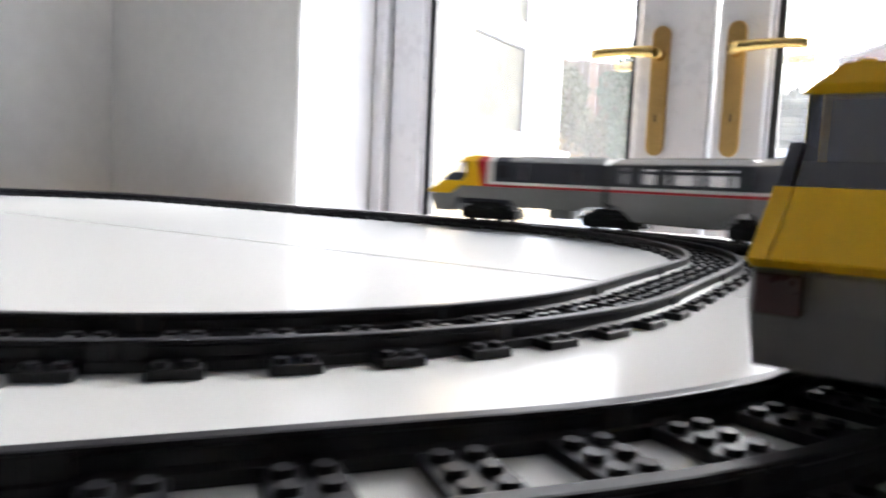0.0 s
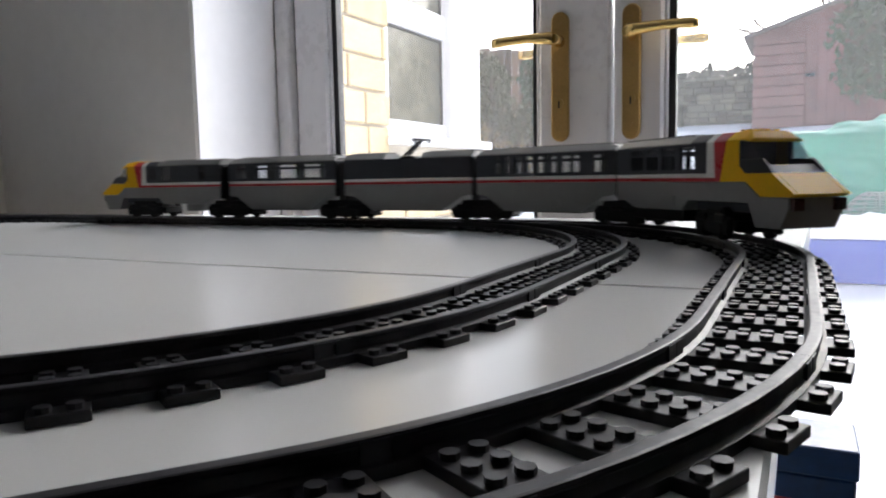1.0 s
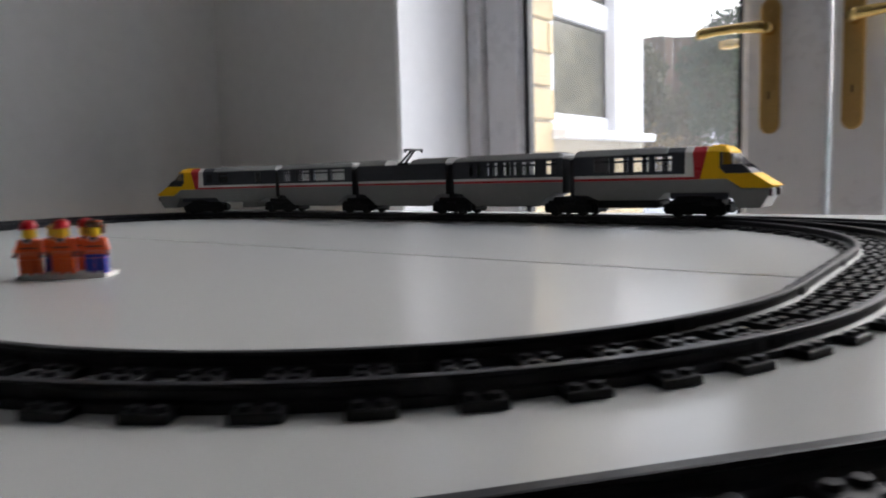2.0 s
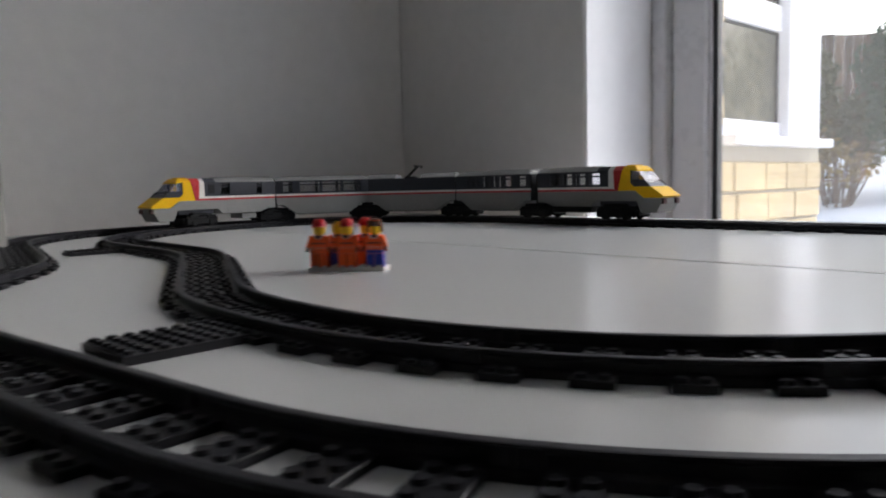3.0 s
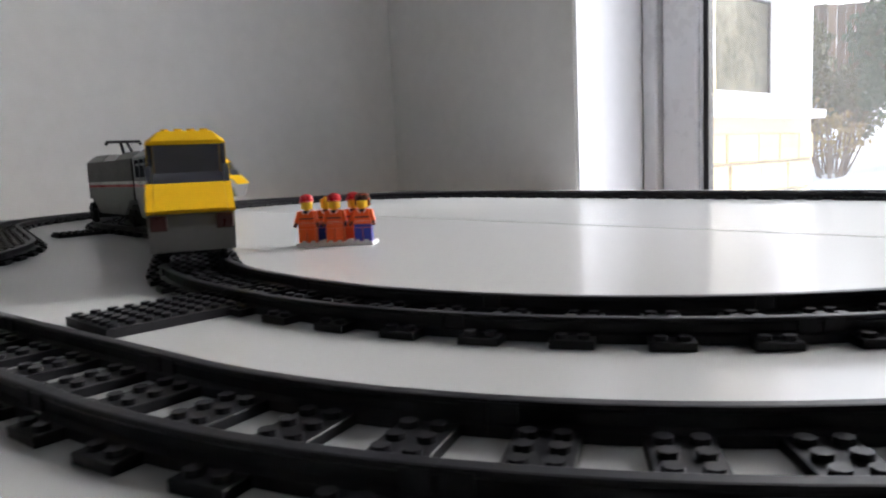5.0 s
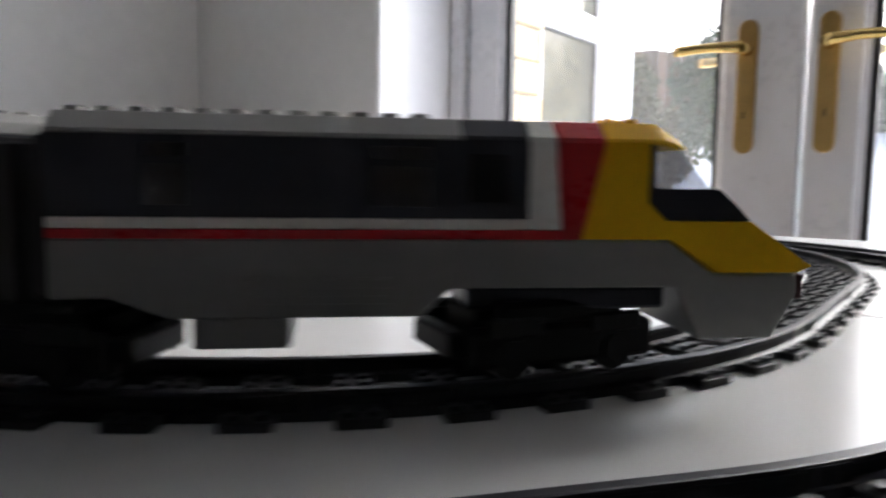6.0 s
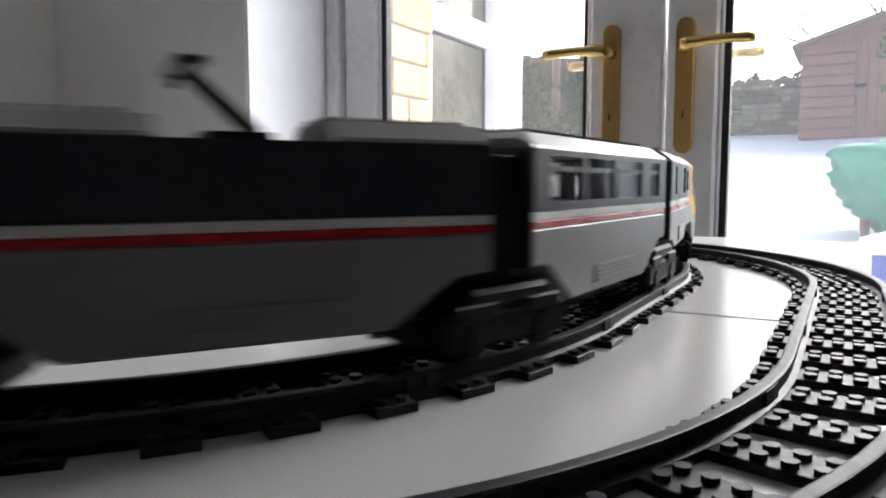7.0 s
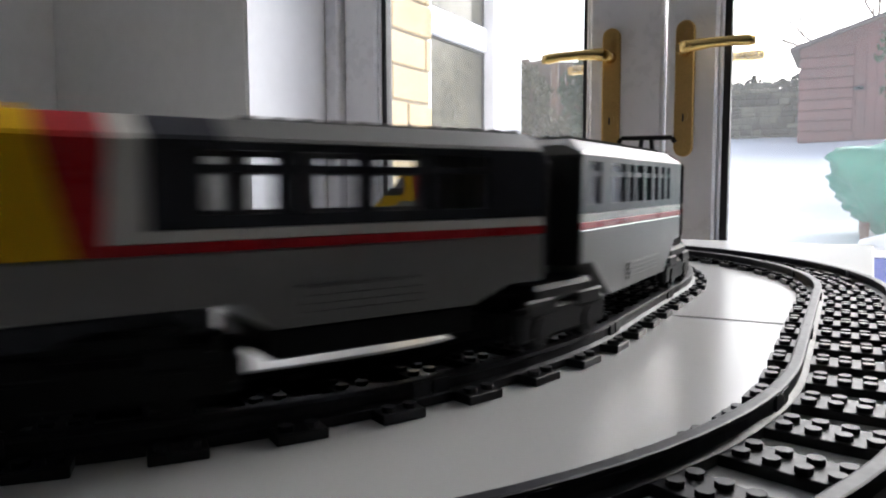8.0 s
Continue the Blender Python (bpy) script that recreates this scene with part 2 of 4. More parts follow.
def french_doors():
    root = tagged(new("door_1"), "pair of closed white plastic french doors with brass lever handles", "", "", "structure")
    root.location = (0, 0.04, 0)
    # outer frame
    f0, f1, top = OPEN_L + 0.003, OPEN_R - 0.003, OPEN_TOP
    boxes("frame", M_UPVC, root, (f0, f0 + 0.037, 1.28, 1.358, FLOOR_Z, top), (f1 - 0.052, f1, 1.28, 1.358, FLOOR_Z, top),
          (f0 + 0.037, f1 - 0.052, 1.28, 1.358, top - 0.06, top), (f0 + 0.037, f1 - 0.052, 1.28, 1.358, FLOOR_Z, FLOOR_Z + 0.05), bevel=0.004)
    mid = -0.316
    for name, a, b, glass0, glass1 in (("door_leaf", f0 + 0.040, mid - 0.003, -0.934, -0.468), ("door_leaf", mid + 0.003, f1 - 0.055, -0.213, f1 - 0.13)):
        z0, z1 = FLOOR_Z + 0.053, top - 0.063
        g0, g1 = FLOOR_Z + 0.16, top - 0.16
        leaf = boxes(name, M_UPVC, root, (a, glass0 - 0.012, 1.30, 1.352, z0, z1), (glass1 + 0.012, b, 1.30, 1.352, z0, z1),
                     (glass0 - 0.012, glass1 + 0.012, 1.30, 1.352, z0, g0 - 0.012), (glass0 - 0.012, glass1 + 0.012, 1.30, 1.352, g1 + 0.012, z1), bevel=0.005)
        boxes("glazing_bead", M_UPVC, leaf, (glass0 - 0.012, glass0 - 0.004, 1.308, 1.34, g0, g1), (glass1 + 0.004, glass1 + 0.012, 1.308, 1.34, g0, g1),
              (glass0 - 0.012, glass1 + 0.012, 1.308, 1.34, g0 - 0.012, g0 - 0.004), bevel=0.003)
        boxes("gasket", M_GASKET, leaf, (glass0 - 0.004, glass0 + 0.008, 1.314, 1.336, g0 - 0.004, g1), (glass1 - 0.004, glass1 + 0.004, 1.314, 1.336, g0 - 0.004, g1))
        pane = boxes("pane", M_PANE, leaf, (glass0 + 0.001, glass1 - 0.001, 1.322, 1.328, g0 - 0.004, g1 + 0.012))
        pane.visible_shadow = False
    for px, sx in ((-0.4115, -1), (-0.279, 1)):
        plate = bmesh.new()
        w, z0, z1 = 0.0165, 0.126, 0.365
        pts = [(px + w * cos(a), (z1 - w) + w * sin(a)) for a in [i * pi / 8 for i in range(9)]] + [(px + w * cos(a), (z0 + w) + w * sin(a)) for a in [pi + i * pi / 8 for i in range(9)]]
        prism(plate, pts, 1.288, 1.2995)
        h = part("handle_plate", plate, M_BRASS_DULL, root, "dull brass handle plate", 0.0025)
        lever = bmesh.new()
        cylinder(lever, (px, 1.289, 0.3105), (px, 1.252, 0.3105), 0.011, 0.009, 12)
        rows = [(0.0, 0.012), (0.02, 0.0105), (0.05, 0.0085), (0.085, 0.0085), (0.106, 0.0095), (0.119, 0.008)]
        loft(lever, [[(px + sx * d, 1.25 + r * 0.7 * cos(a), 0.3105 + 0.004 * sin(d * 24) + r * sin(a)) for a in [2 * pi * i / 18 for i in range(18)]] for d, r in rows])
        for p in part("lever", lever, M_BRASS, h, "polished brass lever", 0.0).data.polygons:
            p.use_smooth = len(p.vertices) == 4
        lever = bmesh.new()
        cylinder(lever, (px, 1.353, 0.3105), (px, 1.392, 0.3105), 0.01, 0.009, 12)
        loft(lever, [[(px + sx * d, 1.394 + r * 0.7 * cos(a), 0.3105 + r * sin(a)) for a in [2 * pi * i / 18 for i in range(18)]] for d, r in rows])
        for p in part("outer_lever", lever, M_BRASS, h).data.polygons:
            p.use_smooth = len(p.vertices) == 4
        key = bmesh.new()
        cylinder(key, (px, 1.2885, 0.197), (px, 1.2845, 0.197), 0.0085, n=14)
        cylinder(key, (px, 1.2885, 0.155), (px, 1.2865, 0.155), 0.0035, n=10)
        cylinder(key, (px, 1.2885, 0.345), (px, 1.2865, 0.345), 0.0035, n=10)
        part("keyhole", key, M_BRASS_DULL, h)
        boxes("key_slot", M_GASKET, h, (px - 0.0014, px + 0.0014, 1.2836, 1.2844, 0.188, 0.201))
    return root


french_doors()


# ---------------------------------------------------------------- tables
def table(name, outline, legs, label):
    root = tagged(new(name), label, "table")
    bm = bmesh.new()
    prism(bm, outline, -0.03, 0, "z")
    part("tabletop", bm, M_TABLE, root, "", 0.0015)
    for x, y in legs:
        boxes("leg", M_EDGE, root, (x - 0.025, x + 0.025, y - 0.025, y + 0.025, FLOOR_Z, -0.03), bevel=0.003)
    return root


table("table", [(-1.62, 0.04), (-1.27, 0.04), (-1.12, -0.025), (-0.99, -0.03), (-0.93, -0.205), (-0.004, -0.205), (-0.004, 0.4122), (-1.62, 0.4122)],
      [(-0.85, -0.15), (-0.08, -0.15), (-0.08, 0.35), (-1.55, 0.35), (-1.55, 0.1)], "white laminate table with a glossy top, pushed against another")
table("table", [(-1.62, 0.4138), (-0.004, 0.4138), (0.012, 1.03), (-1.62, 1.03)],
      [(-1.38, 0.48), (-0.1, 0.48), (-0.1, 0.93), (-1.38, 0.93)], "white laminate table with a glossy top by the doors")

# ---------------------------------------------------------------- toy railway
R = 0.32
RAIL_TOP = 0.0096


def lay(start, heading, segments):
    """Straights ('l', length) and bends ('a', degrees, left positive), from a start and a heading."""
    out, (x, y), h = [], start, radians(heading)
    for kind, v in segments:
        if kind == "l":
            out.append(("l", x, y, h, v, 0))
            x, y = x + v * cos(h), y + v * sin(h)
        else:
            sg = 1 if v > 0 else -1
            cx, cy = x - sg * R * sin(h), y + sg * R * cos(h)
            out.append(("a", cx, cy, h, R * radians(abs(v)), sg))
            h += radians(v)
            x, y = cx + sg * R * sin(h), cy - sg * R * cos(h)
    return out


def along(line, s):
    for i, (kind, x, y, h, length, sg) in enumerate(line):
        if s <= length or i == len(line) - 1:
            if kind == "l":
                return x + s * cos(h), y + s * sin(h), h
            a = h + sg * s / R
            return x + sg * R * sin(a), y - sg * R * cos(a), a
        s -= length


def length_of(line):
    return sum(g[4] for g in line)


BACK_Y = 0.822
UP_Y = BACK_Y - R
CX, CY = -0.457, 0.330          # the near inner bend
LX = -1.09                     # the far left bend of the inner loop
OUT_X, OUT_Y, OUT_TURN, OUT_RUN = -0.139, 0.017, 52.07, 0.0944      # the outer bend near the front edge, and the straight after it
OX = OUT_X + OUT_RUN * cos(radians(OUT_TURN)) - R * sin(radians(OUT_TURN))          # the outer bend by the doors
OY = OUT_Y + OUT_RUN * sin(radians(OUT_TURN)) + R * cos(radians(OUT_TURN))
S_RUN = 0.22
S_DROP = 2 * R * (1 - cos(radians(22.5))) + S_RUN * sin(radians(22.5))
S_LEN = 2 * R * sin(radians(22.5)) + S_RUN * cos(radians(22.5))
LOW_Y = CY - R + S_DROP         # foot of the left bend
S_X0 = CX - S_LEN - 0.03

INNER = lay((CX, CY - R), 0, [("a", 90), ("l", UP_Y - CY), ("a", 90), ("l", CX - LX), ("a", 90), ("l", UP_Y - LOW_Y - R), ("a", 90),
                              ("l", S_X0 - LX), ("a", -22.5), ("l", S_RUN), ("a", 22.5), ("l", 0.03)])
OUTER_RIGHT = lay((OUT_X, OUT_Y), OUT_TURN, [("l", OUT_RUN), ("a", 90 - OUT_TURN), ("l", UP_Y - OY), ("a", 90), ("l", OX - CX)])
OUTER_LEFT = lay((OUT_X, OUT_Y), 180 + OUT_TURN,
                 [("a", -42.69), ("l", 0.2203), ("a", -40.89), ("l", 0.0803), ("a", 22.98), ("l", 0.2604), ("a", -81.47), ("l", 0.1470), ("a", -88)])


def sleeper_mesh():
    bm = bmesh.new()
    box(bm, -0.008, 0.008, -0.032, 0.032, 0, 0.0032)
    bmesh.ops.bevel(bm, geom=bm.edges[:], offset=0.0003, segments=1, affect="EDGES")
    for x in (-0.004, 0.004):
        for y in (-0.028, -0.012, -0.004, 0.004, 0.012, 0.028):
            stud(bm, x, y, 0.0032)
    return to_mesh("sleeper", bm, M_BLACK)


SLEEPER = sleeper_mesh()
PROFILE = [(-0.0038, 0.0003), (-0.0038, 0.0034), (-0.0017, 0.0044), (-0.0017, 0.0074), (-0.0024, 0.0082), (-0.0022, 0.0094), (-0.0016, RAIL_TOP),
           (0.0016, RAIL_TOP), (0.0022, 0.0094), (0.0024, 0.0082), (0.0017, 0.0074), (0.0017, 0.0044), (0.0038, 0.0034), (0.0038, 0.0003)]


def track_run(line, label, s0=0.0, s1=None):
    """Track pieces end to end along a line, four sleepers to a piece."""
    total = (length_of(line) if s1 is None else s1) - s0
    count = max(1, round(total / 0.1265))
    step = total / count
    for k in range(count):
        a = s0 + k * step
        x0, y0, h0 = along(line, a + step / 2)
        root = tagged(new("track_piece"), label, "toy track", "railway track")
        root.matrix_basis = pose(x0, y0, 0, 0, 0, degrees(h0))
        inv = root.matrix_basis.inverted()
        for side in (-0.02, 0.02):
            bm = bmesh.new()
            rings = []
            for i in range(9):
                x, y, h = along(line, a + 0.00004 + (step - 0.00008) * i / 8)
                rings.append([tuple(inv @ Vector((x - (side + u) * sin(h), y + (side + u) * cos(h), z))) for u, z in PROFILE])
            loft(bm, rings)
            # clips where the pieces meet
            for end in (0.004, step - 0.004):
                x, y, h = along(line, a + end)
                m = inv @ pose(x - side * sin(h), y + side * cos(h), 0, 0, 0, degrees(h))
                vs = [m @ Vector((u, v, z)) for z in (0.0035, 0.0089) for u, v in ((-0.0035, -0.0027), (0.0035, -0.0027), (0.0035, 0.0027), (-0.0035, 0.0027))]
                vs = [bm.verts.new(v) for v in vs]
                for q in ((3, 2, 1, 0), (4, 5, 6, 7), (0, 1, 5, 4), (1, 2, 6, 5), (2, 3, 7, 6), (3, 0, 4, 7)):
                    bm.faces.new([vs[i] for i in q])
            part("rail", bm, M_RAIL, root)
        for i in range(4):
            x, y, h = along(line, a + step * (i + 0.5) / 4)
            ob = new("sleeper", SLEEPER)
            ob.parent = root
            ob.matrix_basis = inv @ pose(x, y, 0, 0, 0, degrees(h))


def spacer_plate(x, y, turn, nx, ny, label):
    bm = bmesh.new()
    w, d = nx * 0.008, ny * 0.008
    box(bm, -w / 2, w / 2, -d / 2, d / 2, 0, 0.0042)
    for i in range(nx):
        for j in range(ny):
            stud(bm, -w / 2 + 0.004 + 0.008 * i, -d / 2 + 0.004 + 0.008 * j, 0.0042)
    ob = tagged(new("spacer_plate", to_mesh("spacer_plate", bm, M_BLACK)), label, "plate")
    ob.matrix_basis = pose(x, y, 0, 0, 0, turn)


spacer_plate(-0.463, -0.044, 4, 6, 9, "black studded plate joining two tracks on the table")
spacer_plate(-1.06, 0.083, 0, 4, 7, "black studded plate joining two tracks on the table")


# ---------------------------------------------------------------- toy train
def roof_ring(x, half=0.0245, z0=0.0985, top=0.1052, flat=0.016):
    return [(x, -half, z0), (x, half, z0), (x, half - 0.001, z0 + 0.0015), (x, flat, top), (x, -flat, top), (x, -half + 0.001, z0 + 0.0015)]


def add_bogie(car, x, name="bogie", cut=False):
    b = boxes(name, M_BOGIE, car, (-0.03, 0.03, -0.0135, 0.0135, 0.0225, 0.0315), bevel=0.001)
    for y in (-0.0225, 0.0165):
        boxes("side_frame", M_BOGIE, b, (-0.037, 0.037, y, y + 0.006, 0.0135, 0.0275), bevel=0.002)
    for x0 in (-0.041, 0.034):
        boxes("end_beam", M_BOGIE, b, (x0, x0 + 0.007, -0.0165, 0.0165, 0.0165, 0.0255), bevel=0.001)
    boxes("bolster", M_BOGIE, b, (-0.024, 0.024, -0.0225, 0.0225, 0.0277, 0.0355), bevel=0.002)
    b.matrix_basis = pose(x, 0, 0)
    for wx in (-0.02, 0.02):
        for wy in (-0.0185, 0.0185):
            bm = bmesh.new()
            cylinder(bm, (wx, wy - 0.003, RAIL_TOP + 0.0085), (wx, wy + 0.003, RAIL_TOP + 0.0085), 0.0085, n=18)
            part("wheel", bm, M_BOGIE, b)
    for wx in (-0.02, 0.02):
        for sy in (-0.0222, 0.0222):
            bm = bmesh.new()
            cylinder(bm, (wx, sy - 0.0012, 0.0175), (wx, sy + 0.0012, 0.0175), 0.0055, n=10)
            part("axle_box", bm, M_BOGIE, b)
            boxes("spring", M_BOGIE, b, (wx - 0.011, wx + 0.011, sy - 0.0012, sy + 0.0012, 0.0235, 0.0305), bevel=0.001)
    return b


def stripe_and_band(car, x0, x1, windows, label="", post=None):
    """Side walls from the stripe up, with real window openings (x, width)."""
    w = 0.0245
    boxes("red_stripe", M_RED, car, (x0, x1, -w, w, 0.0583, 0.0618), bevel=0.0003)
    boxes("white_stripe", M_WHITE, car, (x0, x1, -w, w, 0.062, 0.0658), bevel=0.0003)
    z0, z1, a, b = 0.066, 0.0985, 0.071, 0.0955
    for side in (-1, 1):
        y0, y1 = (w - 0.0035, w) if side > 0 else (-w, -w + 0.0035)
        bm = bmesh.new()
        cuts = [x0, *sum(([wx, wx + ww] for wx, ww in sorted(windows)), []), x1]
        for k, (p, q) in enumerate(zip(cuts, cuts[1:])):
            box(bm, p, q, y0, y1, z0, a)
            box(bm, p, q, y0, y1, b, z1)
            if k % 2 == 0:
                box(bm, p, q, y0, y1, a, b)
        bmesh.ops.remove_doubles(bm, verts=bm.verts, dist=0.00002)
        wall = part("side_wall", bm, M_DGREY, car, "dark slate window band")
        for wx, ww in windows:
            ym = (y0 + y1) / 2
            boxes("pane", M_TOYPANE, wall, (wx, wx + ww, ym - 0.0006, ym + 0.0006, a, b))
            boxes("window_bar", M_DGREY, wall, (wx, wx + ww, ym - 0.001, ym + 0.001, 0.0872, 0.0902), (wx, wx + 0.0009, y0, y1, a, b), (wx + ww - 0.0009, wx + ww, y0, y1, a, b))
    boxes("end_wall", M_DGREY, car, (x0, x0 + 0.003, -w + 0.0035, w - 0.0035, z0, z1))


def lower_body(car, outline):
    bm = bmesh.new()
    prism(bm, outline, -0.0245, 0.0245)
    return part("lower_body", bm, M_LGREY, car, "light grey lower body", 0.0005)


def louvres(car, x0, x1, z0, z1, mat, n=5):
    """A ribbed grille on each side."""
    for y in (-0.0253, 0.0245):
        bm = bmesh.new()
        box(bm, x0, x1, y + 0.0001, y + 0.0006, z0, z1)
        for i in range(n):
            z = z0 + (z1 - z0) * (i + 0.2) / n
            box(bm, x0, x1, y - 0.0003, y + 0.0011, z, z + (z1 - z0) / n * 0.55)
        part("louvre", bm, mat, car)


def roof_studs(car, mat, x0, x1, z, ys):
    bm = bmesh.new()
    n = int((x1 - x0) / 0.008)
    for i in range(n):
        for y in ys:
            stud(bm, x0 + 0.004 + 0.008 * i, y, z, n=8)
    part("roof_studs", bm, mat, car)


PITCH = 0.2


def settle(car, stretch=False):
    """Bring the drawn heights to the model's true heights over the rail."""
    for ob in car.children_recursive:
        for v in ob.data.vertices:
            v.co.z = float(np.interp(v.co.z, (0, 0.0225, 0.032, 0.043, 0.0583, 0.066, 0.0985, 0.1052, 0.13), (0, 0.016, 0.0234, 0.036, 0.056, 0.0628, 0.0878, 0.0952, 0.119)))
            if stretch:
                v.co.x = float(np.interp(v.co.x, (0, 0.128, 0.136, 0.147, 0.163, 0.186, 0.205, 0.227), (0, 0.159, 0.168, 0.185, 0.2, 0.212, 0.237, 0.26)))


def coach(label, windows, pantograph=False):
    car = tagged(new("train_coach"), label, "toy train", "train on the railway")
    a, b = 0.008, PITCH - 0.008
    lower_body(car, [(a, 0.0475), (0.022, 0.0465), (0.048, 0.032), (b - 0.048 + a, 0.032), (b - 0.022 + a, 0.0465), (b, 0.0475), (b, 0.0582), (a, 0.0582)])
    boxes("underframe", M_BOGIE, car, (0.05, PITCH - 0.05, -0.0205, 0.0205, 0.0302, 0.0318), bevel=0.001)
    stripe_and_band(car, a, b, windows)
    boxes("end_wall", M_DGREY, car, (b - 0.003, b, -0.021, 0.021, 0.066, 0.0985))
    boxes("gangway", M_BLACK, car, (b + 0.0022, PITCH + 0.0075, -0.017, 0.017, 0.036, 0.095), bevel=0.001)
    for x in (a - 0.002, b):
        boxes("end_plate", M_BLACK, car, (x, x + 0.002, -0.0238, 0.0238, 0.0466, 0.0975), label="black end plate", bevel=0.0004)
    louvres(car, 0.075, 0.135, 0.0355, 0.043, M_LGREY, 4)
    bm = bmesh.new()
    if pantograph:
        for p, q in ((a, 0.078), (0.132, b)):
            bm = bmesh.new()
            loft(bm, [roof_ring(p), roof_ring(q)])
            part("roof", bm, M_LGREY, car, "light grey raised roof end", 0.0004)
        boxes("roof_well", M_DGREY, car, (0.078, 0.132, -0.0215, 0.0215, 0.0945, 0.0985))
        roof_studs(car, M_LGREY, a, 0.078, 0.1052, (-0.012, -0.004, 0.004, 0.012))
        roof_studs(car, M_LGREY, 0.132, b, 0.1052, (-0.012, -0.004, 0.004, 0.012))
        bm = bmesh.new()
        box(bm, 0.094, 0.116, -0.01, 0.01, 0.0985, 0.1015)
        for y in (-0.006, 0.006):
            cylinder(bm, (0.112, y, 0.1015), (0.09, y * 0.6, 0.1215), 0.0018, n=6)
        for x in (0.086, 0.092):
            cylinder(bm, (x, -0.019, 0.1225), (x, 0.019, 0.1225), 0.0017, n=8)
        for y in (-0.019, 0.019):
            cylinder(bm, (0.089, y, 0.1225), (0.089, y * 1.12, 0.1185), 0.002, n=6)
        part("pantograph", bm, M_BLACK, car, "black raised pantograph")
    else:
        loft(bm, [[(x, y, z) for _, y, z in roof_ring(0, 0.0245, 0.0985, t, 0.016)] for x, t in ((a, 0.1025), (a + 0.008, 0.1052), (b - 0.008, 0.1052), (b, 0.1025))])
        part("roof", bm, M_LGREY, car, "light grey sloped roof", 0.0004)
        roof_studs(car, M_LGREY, a + 0.008, b - 0.008, 0.1052, (-0.012, -0.004, 0.004, 0.012))
    settle(car)
    return car, add_bogie(car, PITCH)


def power_car(label, windows, louvre=True):
    """From the coupling at the origin to the nose along x."""
    car = tagged(new("train_power_car"), label, "toy train", "train on the railway")
    a, w = 0.008, 0.0245
    lower_body(car, [(a, 0.044), (0.022, 0.044), (0.036, 0.0385), (0.1, 0.0385), (0.108, 0.046), (0.185, 0.046), (0.192, 0.03), (0.214, 0.03), (0.2225, 0.044), (0.222, 0.0495), (0.195, 0.0495), (0.178, 0.0582), (a, 0.0582)])
    stripe_and_band(car, a, 0.128, windows)
    # the stripe turns up in front of the dark band: white, then red, then yellow
    boxes("red_stripe_end", M_RED, car, (0.128, 0.1375, -w, w, 0.0583, 0.0618))
    for name, mat, foot, ends in (("white_band", M_WHITE, 0.062, ((0.128, 0), (0.136, 0.0015))), ("red_band", M_RED, 0.0583, ((0.1362, 0.0015), (0.147, -0.005)))):
        bm = bmesh.new()
        loft(bm, [[(x + lean * (0.1 - max(z, 0.0655)) / 0.0345, y, z) for y, z in ((-w, foot), (w, foot), (w, 0.0985), (w - 0.001, 0.1), (0.016, 0.1052), (-0.016, 0.1052), (-w + 0.001, 0.1), (-w, 0.0985)) for lean in (tilt if z < 0.1 else 0,)] for x, tilt in ends])
        part(name, bm, mat, car, "", 0.0004)
    # cab: roof, pillars, waist and nose in yellow
    bm = bmesh.new()
    loft(bm, [[(x, y, z) for y, z in ((-w, 0.0985 - d), (w, 0.0985 - d), (w - 0.001, 0.1 - d), (f, t), (-f, t), (-w + 0.001, 0.1 - d))]
              for x, d, t, f in ((0.147, 0.0, 0.1052, 0.016), (0.172, 0.0, 0.1052, 0.016), (0.186, 0.002, 0.0995, 0.0205))])
    part("cab_roof", bm, M_YELLOW, car, "yellow cab roof", 0.0004)
    for sy in (-1, 1):
        y0, y1 = sorted((sy * w, sy * (w - 0.004)))
        bm = bmesh.new()
        prism(bm, [(0.1421, 0.0585), (0.179, 0.0585), (0.196, 0.0498), (0.222, 0.0498), (0.227, 0.0515), (0.205, 0.0655), (0.176, 0.0655), (0.163, 0.0735), (0.163, 0.0985), (0.147, 0.0985)], y0, y1)
        part("cab_side", bm, M_YELLOW, car, "yellow cab side")
        bm = bmesh.new()
        prism(bm, [(0.1632, 0.0736), (0.176, 0.0657), (0.205, 0.0657), (0.201, 0.0725), (0.1963, 0.0796), (0.168, 0.0796), (0.168, 0.0984), (0.1632, 0.0984)], y0 + 0.0006, y1 - 0.0006)
        frame_part = part("cab_side_window", bm, M_DGREY, car, "dark cab side window frame")
        bm = bmesh.new()
        prism(bm, [(0.1682, 0.0798), (0.1955, 0.0798), (0.1863, 0.0955), (0.1857, 0.0982), (0.1682, 0.0982)], y0 + 0.0012, y1 - 0.0012)
        part("cab_side_pane", bm, M_TOYPANE, frame_part, "clear cab side pane")
    bm = bmesh.new()
    q = w - 0.0042
    prism(bm, [(0.18, 0.0585), (0.196, 0.0498), (0.222, 0.0498), (0.227, 0.0515), (0.2053, 0.0655), (0.18, 0.0655)], -q, q)
    part("nose", bm, M_YELLOW, car, "sloping yellow nose", 0.0004)
    bm = bmesh.new()
    prism(bm, [(0.2048, 0.0657), (0.1985, 0.0735), (0.1945, 0.0735), (0.2, 0.0657)], -q, q)
    part("windscreen_sill", bm, M_DGREY, car)
    bm = bmesh.new()
    prism(bm, [(0.198, 0.0737), (0.1855, 0.0968), (0.184, 0.0968), (0.1965, 0.0737)], -q, q)
    part("windscreen", bm, M_SMOKE, car, "clear sloping windscreen")
    boxes("gangway", M_BLACK, car, (-0.0075, a - 0.0022, -0.017, 0.017, 0.036, 0.095), bevel=0.001)
